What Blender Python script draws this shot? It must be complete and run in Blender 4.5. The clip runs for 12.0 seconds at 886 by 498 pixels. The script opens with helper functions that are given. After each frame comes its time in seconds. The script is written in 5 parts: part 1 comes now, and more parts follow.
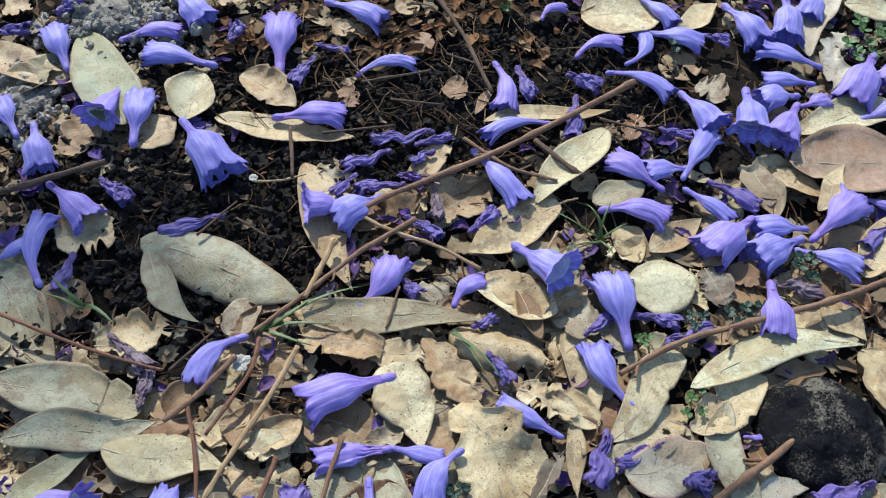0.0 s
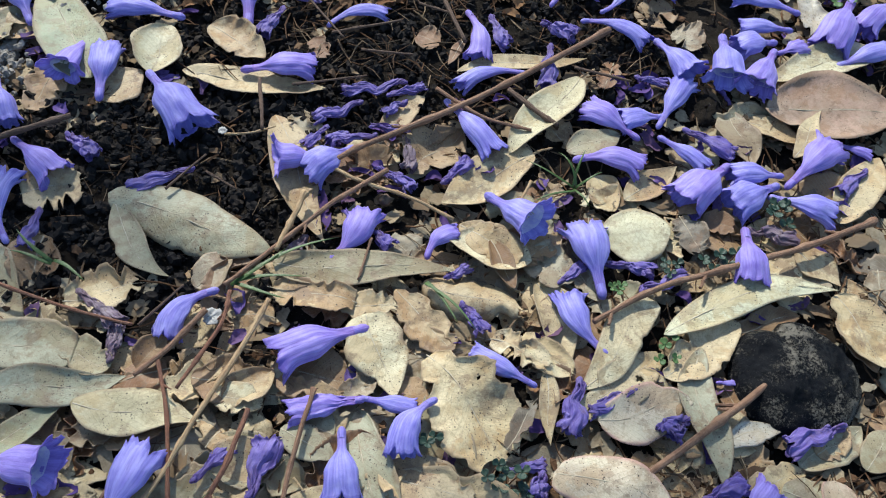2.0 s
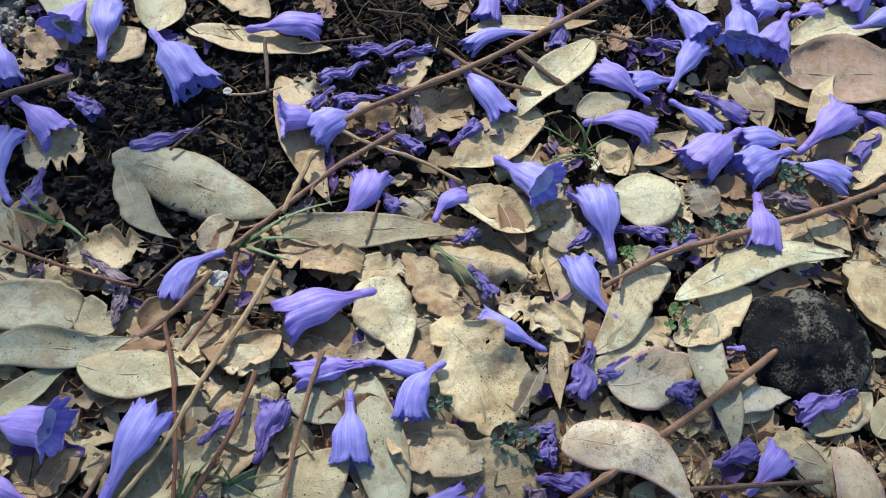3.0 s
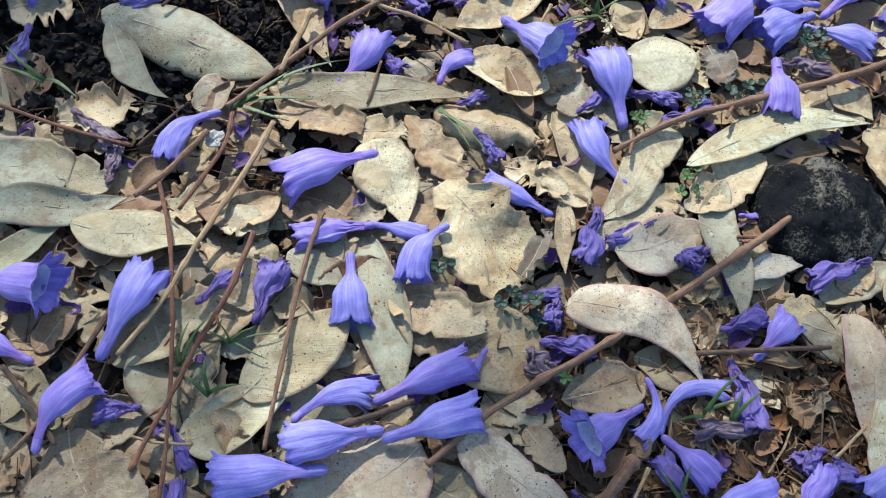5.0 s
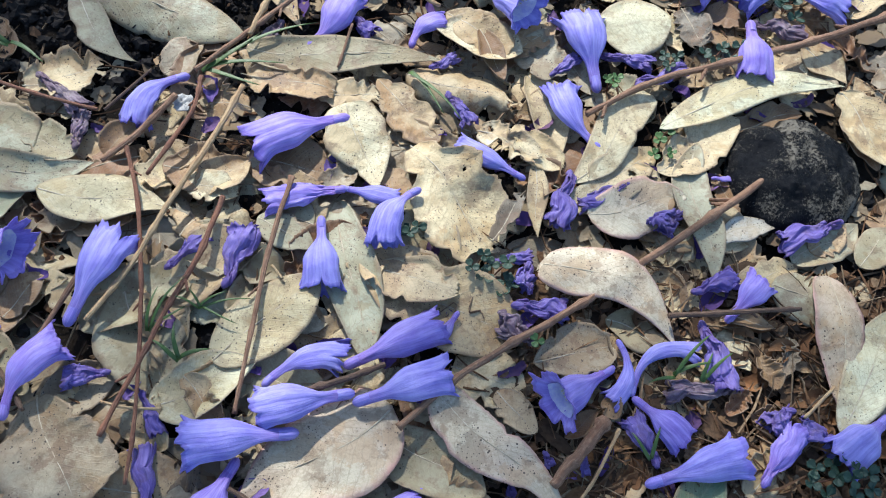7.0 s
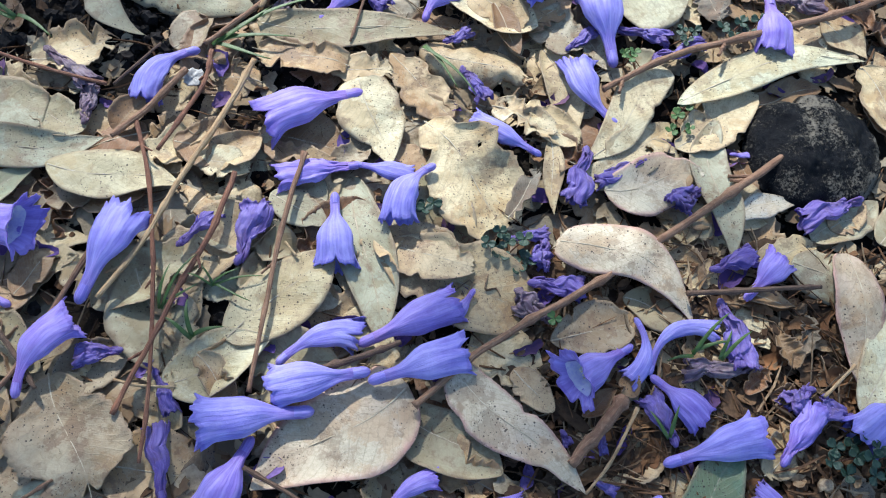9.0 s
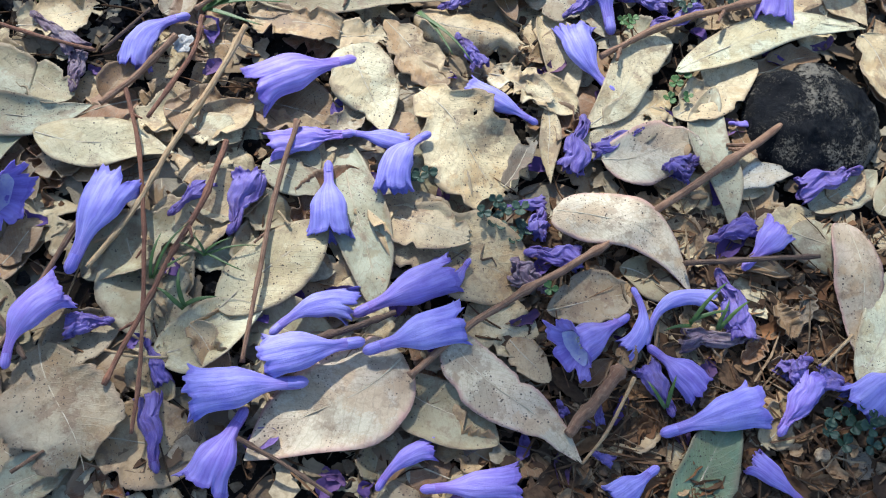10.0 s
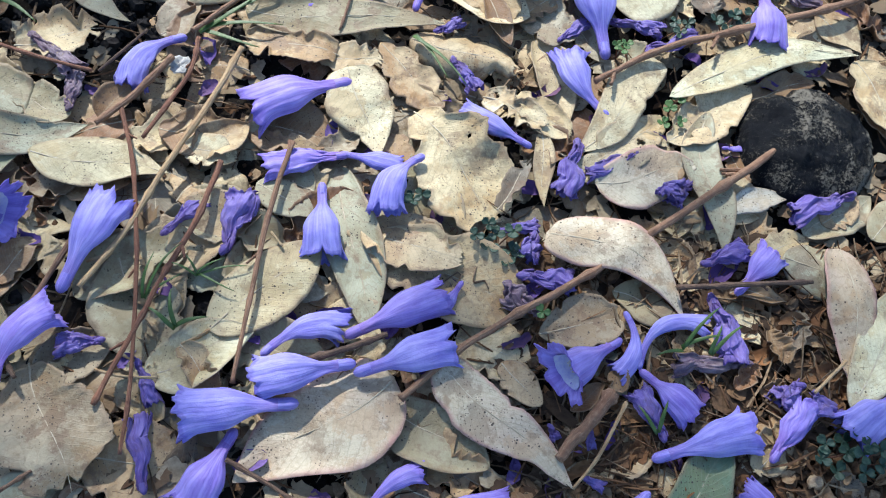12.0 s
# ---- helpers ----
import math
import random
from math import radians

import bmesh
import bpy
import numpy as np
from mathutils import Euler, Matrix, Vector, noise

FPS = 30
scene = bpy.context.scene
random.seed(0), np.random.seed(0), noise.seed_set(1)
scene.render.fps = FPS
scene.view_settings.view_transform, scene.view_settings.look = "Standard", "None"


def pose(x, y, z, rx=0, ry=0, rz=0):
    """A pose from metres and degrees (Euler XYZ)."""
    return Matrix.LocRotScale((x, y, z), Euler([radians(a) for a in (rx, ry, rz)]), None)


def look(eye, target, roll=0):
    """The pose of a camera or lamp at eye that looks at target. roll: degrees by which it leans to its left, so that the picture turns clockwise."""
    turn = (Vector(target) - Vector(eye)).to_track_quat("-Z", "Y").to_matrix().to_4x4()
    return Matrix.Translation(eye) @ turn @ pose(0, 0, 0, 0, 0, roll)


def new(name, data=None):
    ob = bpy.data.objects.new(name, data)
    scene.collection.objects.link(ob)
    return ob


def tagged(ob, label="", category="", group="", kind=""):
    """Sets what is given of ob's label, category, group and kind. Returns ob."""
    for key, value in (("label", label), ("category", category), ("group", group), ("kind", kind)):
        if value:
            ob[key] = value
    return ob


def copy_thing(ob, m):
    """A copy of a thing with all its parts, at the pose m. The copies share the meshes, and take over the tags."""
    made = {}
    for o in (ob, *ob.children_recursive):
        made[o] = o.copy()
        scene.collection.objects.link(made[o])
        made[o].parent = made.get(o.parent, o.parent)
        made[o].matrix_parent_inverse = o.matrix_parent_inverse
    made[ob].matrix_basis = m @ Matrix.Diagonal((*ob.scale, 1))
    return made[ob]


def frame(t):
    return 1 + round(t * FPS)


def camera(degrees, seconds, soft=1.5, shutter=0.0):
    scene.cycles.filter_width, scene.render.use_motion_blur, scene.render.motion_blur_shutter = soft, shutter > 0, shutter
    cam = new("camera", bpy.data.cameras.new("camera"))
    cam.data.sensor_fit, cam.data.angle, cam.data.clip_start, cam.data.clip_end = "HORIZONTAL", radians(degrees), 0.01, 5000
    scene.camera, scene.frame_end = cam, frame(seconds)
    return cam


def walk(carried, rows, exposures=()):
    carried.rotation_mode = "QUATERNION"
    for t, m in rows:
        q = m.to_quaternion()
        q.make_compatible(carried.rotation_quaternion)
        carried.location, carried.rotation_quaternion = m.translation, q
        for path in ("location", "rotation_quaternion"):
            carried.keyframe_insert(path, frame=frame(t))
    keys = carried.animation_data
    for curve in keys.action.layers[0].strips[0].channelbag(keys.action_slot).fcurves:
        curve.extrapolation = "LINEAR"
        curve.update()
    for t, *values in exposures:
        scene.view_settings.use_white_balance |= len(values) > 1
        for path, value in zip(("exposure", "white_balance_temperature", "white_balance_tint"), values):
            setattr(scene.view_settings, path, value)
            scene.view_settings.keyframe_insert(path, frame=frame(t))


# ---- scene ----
cam = camera(54.0, 12.0, soft=1.1)
PATH = [
    (0, -0.0000, -0.0000, 0.3600, 34.66, -4.08, 0.00),
    (0.5, 0.0065, 0.0019, 0.3610, 35.48, -4.21, -2.06),
    (1, 0.0097, -0.0008, 0.3625, 34.75, -3.41, -1.12),
    (1.5, 0.0097, -0.0013, 0.3563, 33.28, -3.72, -1.41),
    (2, 0.0082, -0.0032, 0.3541, 32.34, -4.28, -1.03),
    (2.5, 0.0058, -0.0049, 0.3527, 31.58, -4.30, -0.93),
    (3, 0.0042, -0.0038, 0.3479, 30.43, -4.49, -0.82),
    (3.2, 0.0034, -0.0028, 0.3468, 29.75, -4.31, -0.42),
    (4.8, 0.0061, -0.0165, 0.3293, 24.87, -4.19, -0.08),
    (5, 0.0065, -0.0165, 0.3279, 24.52, -4.37, -0.25),
    (5.5, 0.0073, -0.0160, 0.3260, 23.99, -4.44, -0.52),
    (6, 0.0109, -0.0161, 0.3251, 23.61, -4.65, -0.74),
    (6.5, 0.0116, -0.0180, 0.3246, 23.44, -4.97, -0.92),
    (7, 0.0128, -0.0205, 0.3248, 23.02, -5.05, -0.88),
    (7.2, 0.0100, -0.0207, 0.3256, 22.82, -4.97, -0.73),
    (8.8, 0.0067, -0.0206, 0.3206, 22.03, -4.86, -0.92),
    (9, 0.0075, -0.0205, 0.3190, 21.85, -5.02, -0.84),
    (9.5, 0.0081, -0.0204, 0.3160, 21.14, -5.32, -0.93),
    (10, 0.0073, -0.0217, 0.3142, 20.34, -5.39, -1.03),
    (10.5, 0.0095, -0.0195, 0.3114, 20.26, -5.60, -1.21),
    (11, 0.0137, -0.0168, 0.3115, 20.86, -5.82, -1.46),
    (11.5, 0.0148, -0.0191, 0.3134, 21.66, -6.07, -1.47),
    (12, 0.0106, -0.0213, 0.3147, 21.68, -5.49, -0.52),
]
walk(cam, [(t, pose(x, y, z, rx, ry, rz)) for t, x, y, z, rx, ry, rz in PATH], exposures=tuple((t, stops, kelvin, tint) for t, stops, kelvin, tint in ((0.0, 0.23, 5850, 5), (2.5, 0.23, 5850, 5), (4.8, 0.35, 5750, 6), (6.5, 0.48, 5700, 7), (9.5, 0.51, 5650, 7), (12.0, 0.53, 5650, 7))))

# ---- light ----
SUN_AZ, SUN_EL = 108.0, 42.0     # where the sun stands: degrees from +x towards +y, and above the ground
world = bpy.data.worlds.new("sky")
scene.world = world
world.use_nodes = True
sky = world.node_tree.nodes.new("ShaderNodeTexSky")
sky.sky_type, sky.sun_disc = "NISHITA", False
sky.sun_elevation, sky.sun_rotation = radians(SUN_EL), radians(90 - SUN_AZ)
world.node_tree.links.new(sky.outputs[0], world.node_tree.nodes["Background"].inputs[0])
world.node_tree.nodes["Background"].inputs[1].default_value = 0.15
sun = new("sun", bpy.data.lights.new("sun", "SUN"))
sun.data.energy, sun.data.angle, sun.data.color = 3.95, radians(0.6), (1.0, 0.925, 0.82)
away = Vector((math.cos(radians(SUN_EL)) * math.cos(radians(SUN_AZ)), math.cos(radians(SUN_EL)) * math.sin(radians(SUN_AZ)), math.sin(radians(SUN_EL))))
sun.matrix_world = look(away * 3, (0, 0, 0))


# ---- materials ----
class Nodes:
    """A small builder of node materials."""

    def __init__(self, name, rough=0.6):
        self.mat = bpy.data.materials.new(name)
        self.mat.use_nodes = True
        self.tree = self.mat.node_tree
        self.bsdf = self.tree.nodes["Principled BSDF"]
        self.bsdf.inputs["Roughness"].default_value = rough
        self.coords = self.add("ShaderNodeTexCoord")
        self.info = self.add("ShaderNodeObjectInfo")

    def add(self, kind, **values):
        node = self.tree.nodes.new(kind)
        for key, value in values.items():
            node.inputs[key.replace("_", " ")].default_value = value
        return node

    def link(self, a, b):
        self.tree.links.new(a, b)

    def noise(self, vector, scale, detail=3.0, rough=0.55):
        node = self.add("ShaderNodeTexNoise", Scale=scale, Detail=detail, Roughness=rough)
        self.link(vector, node.inputs["Vector"])
        return node.outputs["Fac"]

    def ramp(self, fac, *stops):
        node = self.add("ShaderNodeValToRGB")
        el = node.color_ramp.elements
        while len(el) < len(stops):
            el.new(0.5)
        for e, (at, colour) in zip(el, stops):
            e.position = at
            e.color = (*colour, 1) if isinstance(colour, tuple) else (colour, colour, colour, 1)
        self.link(fac, node.inputs["Fac"])
        return node.outputs["Color"]

    def mix(self, fac, a, b, blend="MIX"):
        node = self.add("ShaderNodeMix")
        node.data_type, node.blend_type = "RGBA", blend
        for socket, value in ((node.inputs[0], fac), (node.inputs[6], a), (node.inputs[7], b)):
            if isinstance(value, (int, float)):
                socket.default_value = value
            elif isinstance(value, tuple):
                socket.default_value = (*value, 1)
            else:
                self.link(value, socket)
        return node.outputs[2]

    def calc(self, op, a, b=0.0):
        node = self.add("ShaderNodeMath")
        node.operation = op
        for socket, value in zip(node.inputs, (a, b)):
            if isinstance(value, (int, float)):
                socket.default_value = value
            else:
                self.link(value, socket)
        return node.outputs[0]

    def spread(self):
        """Object coordinates, shifted by chance from object to object."""
        node = self.add("ShaderNodeVectorMath")
        node.operation = "ADD"
        self.link(self.coords.outputs["Object"], node.inputs[0])
        self.link(self.calc("MULTIPLY", self.info.outputs["Random"], 37.0), node.inputs[1])
        return node.outputs[0]

    def uv(self):
        node = self.add("ShaderNodeSeparateXYZ")
        self.link(self.coords.outputs["UV"], node.inputs[0])
        return node.outputs[0], node.outputs[1]

    def bump(self, height, strength, distance):
        node = self.add("ShaderNodeBump", Strength=strength, Distance=distance)
        self.link(height, node.inputs["Height"])
        self.link(node.outputs[0], self.bsdf.inputs["Normal"])

    def colour(self, socket):
        self.link(socket, self.bsdf.inputs["Base Color"])
        return self.mat


def leaf_material(name, base, dark, spots=0.5, rough=0.55, vein=(0.36, 0.29, 0.18), edge=(0.25, 0.17, 0.10)):
    n = Nodes("leaf_" + name, rough)
    at = n.spread()
    u, v = n.uv()
    wide = n.ramp(n.noise(at, 30, 5, 0.6), (0.38, 0.0), (0.64, 1.0))
    c = n.mix(wide, base, dark)
    blotch = n.ramp(n.noise(at, 85, 5, 0.65), (0.50, 0.0), (0.64, 1.0))
    c = n.mix(n.calc("MULTIPLY", blotch, 0.55), c, tuple(q * w for q, w in zip(dark, (0.88, 0.80, 0.70))))
    grain = n.ramp(n.noise(at, 700, 5, 0.75), (0.34, (0.82, 0.79, 0.74)), (0.5, (1.0, 1.0, 1.0)), (0.66, (1.07, 1.07, 1.06)))
    c = n.mix(0.7, c, grain, "MULTIPLY")
    # rusty smudges with a frayed edge, paler towards one end of the blade
    smudge = n.ramp(n.calc("ADD", n.noise(at, 48, 7, 0.68), n.calc("MULTIPLY", n.noise(at, 15, 1), 0.25)), (0.65, 0.0), (0.685, 1.0))
    c = n.mix(n.calc("MULTIPLY", smudge, 0.32 + 0.34 * spots), c, tuple(q * w for q, w in zip(dark, (0.86, 0.70, 0.52))))
    # fine cracks and creases that wander over the blade
    crack = n.ramp(n.calc("ABSOLUTE", n.calc("SUBTRACT", n.noise(at, 60, 5, 0.6), 0.5)), (0.001, 1.0), (0.006, 0.0))
    c = n.mix(n.calc("MULTIPLY", crack, 0.30), c, (0.20, 0.135, 0.08))
    cool = n.ramp(n.noise(at, 45, 2, 0.5), (0.5, 0.0), (0.66, 1.0))
    c = n.mix(n.calc("MULTIPLY", cool, 0.12), c, (0.47, 0.49, 0.33))
    tint = n.ramp(n.info.outputs["Random"], (0.0, (0.86, 0.75, 0.62)), (0.3, (1.0, 0.93, 0.82)), (0.65, (1.03, 1.0, 0.97)), (1.0, (1.09, 1.10, 1.06)))
    c = n.mix(0.85, c, tint, "MULTIPLY")
    # faint side veins, slanting forward from the midrib, not quite regular
    side = n.calc("ABSOLUTE", n.calc("SUBTRACT", v, 0.5))
    along = n.calc("ADD", n.calc("SUBTRACT", u, n.calc("MULTIPLY", side, 0.5)), n.calc("MULTIPLY", n.noise(at, 60, 2), 0.14))
    veins = n.ramp(n.calc("SINE", n.calc("MULTIPLY", along, 105.0)), (0.86, 0.0), (0.99, 1.0))
    c = n.mix(n.calc("MULTIPLY", veins, 0.32), c, vein)
    spine = n.ramp(n.calc("ADD", side, n.calc("MULTIPLY", n.noise(at, 140, 3), 0.03)), (0.022, 1.0), (0.05, 0.0))
    c = n.mix(n.calc("MULTIPLY", spine, 0.35), c, vein)
    net = n.add("ShaderNodeTexVoronoi", Scale=420.0)
    net.feature = "DISTANCE_TO_EDGE"
    n.link(at, net.inputs["Vector"])
    mesh = n.ramp(net.outputs["Distance"], (0.02, 1.0), (0.10, 0.0))
    c = n.mix(n.calc("MULTIPLY", mesh, 0.06), c, vein)
    # warm blushes and the wavy tide marks of old damp
    blush = n.ramp(n.noise(at, 36, 3, 0.6), (0.52, 0.0), (0.68, 1.0))
    c = n.mix(n.calc("MULTIPLY", blush, 0.28 * min(1.0, spots * 1.4)), c, tuple(q * w for q, w in zip(base, (0.92, 0.74, 0.56))))
    tide = n.calc("ABSOLUTE", n.calc("SUBTRACT", n.noise(at, 52, 4, 0.6), 0.47))
    line = n.ramp(tide, (0.004, 1.0), (0.016, 0.0))
    c = n.mix(n.calc("MULTIPLY", line, 0.42 * spots), c, (0.24, 0.155, 0.09))
    # brown stains, a darker rim, fine dark specks in clusters
    patch = n.ramp(n.noise(at, 75, 5, 0.7), (0.545, 0.0), (0.60, 1.0))
    c = n.mix(n.calc("MULTIPLY", patch, 0.78 * spots), c, (0.21, 0.13, 0.07))
    rim = n.ramp(n.calc("ADD", side, n.calc("MULTIPLY", n.noise(at, 130, 3), 0.14)), (0.47, 0.0), (0.58, 1.0))
    c = n.mix(n.calc("MULTIPLY", rim, 0.7), c, edge)
    mottle = n.ramp(n.noise(at, 190, 5, 0.75), (0.50, 0.0), (0.60, 1.0))
    where = n.ramp(n.noise(at, 34, 3, 0.6), (0.47, 0.0), (0.60, 1.0))
    c = n.mix(n.calc("MULTIPLY", n.calc("MULTIPLY", mottle, where), 0.75 * min(1.0, spots + 0.1)), c, tuple(q * w for q, w in zip(dark, (0.72, 0.62, 0.5))))
    some = n.ramp(n.noise(at, 60, 2), (0.47, 0.0), (0.55, 1.0))
    for scale, size in ((430.0, 0.19), (900.0, 0.22)):
        cell = n.add("ShaderNodeTexVoronoi", Scale=scale)
        n.link(at, cell.inputs["Vector"])
        speck = n.ramp(cell.outputs["Distance"], (size * 0.8, 1.0), (size * 0.95, 0.0))
        pick = n.ramp(cell.outputs["Color"], (0.36, 0.0), (0.40, 1.0))
        c = n.mix(n.calc("MULTIPLY", n.calc("MULTIPLY", speck, pick), n.calc("MULTIPLY", some, 0.92)), c, (0.055, 0.035, 0.022))
    relief = n.calc("ADD", n.calc("MULTIPLY", veins, 0.12), n.noise(at, 420, 6, 0.7))
    relief = n.calc("SUBTRACT", relief, n.calc("MULTIPLY", crack, 0.30))
    n.bump(n.calc("ADD", relief, n.calc("MULTIPLY", n.noise(at, 130, 4), 0.5)), 0.65, 0.0006)
    return n.colour(c)


def petal_material(name, base, pale, dark, wilted=0.0):
    n = Nodes("petal_" + name, 0.5)
    at = n.spread()
    u, v = n.uv()
    # fine veins along the tube; highlights painted pale on the fold crests, grooves darker
    lines = n.calc("SINE", n.calc("ADD", n.calc("MULTIPLY", v, 2 * math.pi * 31), n.calc("MULTIPLY", n.noise(at, 120, 2), 5.0)))
    fine = n.ramp(lines, (0.3, 0.0), (1.0, 1.0))
    fold = n.calc("COSINE", n.calc("MULTIPLY", v, 2 * math.pi * 10))
    pleat, valley = n.ramp(fold, (0.55, 0.0), (0.98, 1.0)), n.ramp(n.calc("MULTIPLY", fold, -1.0), (0.72, 0.0), (0.99, 1.0))
    c = n.mix(n.ramp(n.noise(at, 90, 4, 0.6), (0.35, 0.0), (0.7, 1.0)), base, pale)
    c = n.mix(n.calc("MULTIPLY", fine, 0.11), c, dark)
    c = n.mix(n.calc("MULTIPLY", pleat, 0.30 if not wilted else 0.1), c, tuple(min(1.0, q * 1.25 + 0.06) for q in pale))
    c = n.mix(n.calc("MULTIPLY", valley, 0.20), c, dark)
    c = n.mix(n.ramp(u, (0.08, 0.60), (0.42, 0.0)), c, tuple(q * w for q, w in zip(dark, (1.35, 0.85, 0.85))))
    c = n.mix(n.ramp(n.calc("ADD", u, n.calc("MULTIPLY", n.noise(at, 260, 3), 0.10)), (0.98, 0.0), (1.06, 0.45)), c, dark)
    bruise = n.ramp(n.noise(at, 160, 4, 0.7), (0.62 - 0.2 * wilted, 0.0), (0.78 - 0.15 * wilted, 1.0))
    c = n.mix(n.calc("MULTIPLY", bruise, 0.25 + 0.5 * wilted), c, (0.16, 0.09, 0.13) if wilted else dark)
    thread = n.add("ShaderNodeCombineXYZ")
    n.link(n.calc("MULTIPLY", u, 5.0), thread.inputs[0])
    n.link(n.calc("MULTIPLY", v, 46.0), thread.inputs[1])
    n.link(n.calc("MULTIPLY", n.info.outputs["Random"], 37.0), thread.inputs[2])
    crease = n.noise(thread.outputs[0], 1.0, 5, 0.65)
    c = n.mix(n.ramp(crease, (0.52, 0.0), (0.72, 0.5)), c, dark)
    c = n.mix(n.ramp(crease, (0.30, 0.45), (0.46, 0.0)), c, tuple(min(1.0, q * 1.15 + 0.05) for q in pale))
    relief = n.calc("ADD", n.calc("MULTIPLY", fine, 0.15), n.calc("ADD", n.noise(at, 600, 5, 0.7), n.calc("MULTIPLY", crease, 1.2)))
    n.bump(relief, 0.36 + 0.35 * wilted, 0.0005)
    n.bsdf.inputs["Subsurface Weight"].default_value = 0.12
    n.bsdf.inputs["Subsurface Radius"].default_value = (0.5, 0.4, 1.0)
    n.bsdf.inputs["Subsurface Scale"].default_value = 0.0015
    n.bsdf.inputs["Sheen Weight"].default_value = 0.14
    glow, both = n.add("ShaderNodeBsdfTranslucent"), n.add("ShaderNodeMixShader", Fac=0.2)
    n.link(c, glow.inputs["Color"])
    n.link(n.bsdf.outputs[0], both.inputs[1])
    n.link(glow.outputs[0], both.inputs[2])
    n.link(both.outputs[0], n.tree.nodes["Material Output"].inputs["Surface"])
    return n.colour(c)


def plain_material(name, base, dark, scale=120, rough=0.7, bump=0.5, depth=0.0008, stretch=None):
    n = Nodes(name, rough)
    at = n.spread()
    if stretch:
        node = n.add("ShaderNodeMapping")
        node.inputs["Scale"].default_value = stretch
        n.link(at, node.inputs["Vector"])
        at = node.outputs[0]
    c = n.mix(n.ramp(n.noise(at, scale, 5, 0.65), (0.35, 0.0), (0.68, 1.0)), base, dark)
    c = n.mix(n.ramp(n.noise(at, scale * 4, 3, 0.6), (0.5, 0.0), (0.8, 0.6)), c, dark)
    n.bump(n.noise(at, scale * 2.5, 5, 0.7), bump, depth)
    return n.colour(c)


def bark_material(name, base, dark, pale):
    n = Nodes(name, 0.75)
    at = n.spread()
    u, v = n.uv()
    grain = n.noise(at, 500, 4, 0.7)
    rings = n.calc("SINE", n.calc("MULTIPLY", v, 2 * math.pi * 7))
    c = n.mix(n.ramp(n.noise(at, 110, 4, 0.6), (0.36, 0.0), (0.66, 1.0)), base, dark)
    c = n.mix(n.calc("MULTIPLY", n.ramp(grain, (0.5, 0.0), (0.7, 1.0)), 0.4), c, pale)
    lines = n.add("ShaderNodeCombineXYZ")
    n.link(n.calc("MULTIPLY", u, 9.0), lines.inputs[0])
    n.link(n.calc("MULTIPLY", v, 16.0), lines.inputs[1])
    n.link(n.calc("MULTIPLY", n.info.outputs["Random"], 37.0), lines.inputs[2])
    streak = n.noise(lines.outputs[0], 1.0, 5, 0.7)
    c = n.mix(n.ramp(streak, (0.52, 0.0), (0.66, 0.75)), c, dark)
    c = n.mix(n.ramp(streak, (0.34, 0.6), (0.46, 0.0)), c, pale)
    n.bump(n.calc("ADD", n.calc("ADD", grain, n.calc("MULTIPLY", rings, 0.1)), n.calc("MULTIPLY", streak, -1.2)), 0.75, 0.0008)
    return n.colour(c)


def soil_material():
    n = Nodes("soil", 0.95)
    n.bsdf.inputs["Specular IOR Level"].default_value = 0.1
    at = n.coords.outputs["Object"]
    c = n.mix(n.ramp(n.noise(at, 160, 6, 0.7), (0.4, 0.0), (0.7, 1.0)), (0.013, 0.011, 0.009), (0.034, 0.027, 0.020))
    c = n.mix(n.ramp(n.noise(at, 9, 3, 0.5), (0.45, 0.0), (0.7, 0.6)), c, (0.05, 0.036, 0.024))
    c = n.mix(n.ramp(n.noise(at, 900, 2, 0.5), (0.66, 0.0), (0.72, 0.6)), c, (0.12, 0.10, 0.08))
    n.bump(n.noise(at, 420, 6, 0.75), 0.9, 0.002)
    return n.colour(c)


def bits_material(name, *colours):
    """Colours by chance from piece to piece of one mesh."""
    n = Nodes(name, 0.85)
    n.bsdf.inputs["Specular IOR Level"].default_value = 0.15
    geo = n.add("ShaderNodeNewGeometry")
    steps = [(k / (len(colours) - 1), c) for k, c in enumerate(colours)]
    c = n.ramp(geo.outputs["Random Per Island"], *steps)
    c = n.mix(n.ramp(n.noise(n.coords.outputs["Object"], 500, 4, 0.6), (0.4, 0.0), (0.7, 0.7)), c, tuple(v * 0.55 for v in colours[0]))
    n.bump(n.noise(n.coords.outputs["Object"], 900, 3, 0.6), 0.5, 0.0006)
    return n.colour(c)


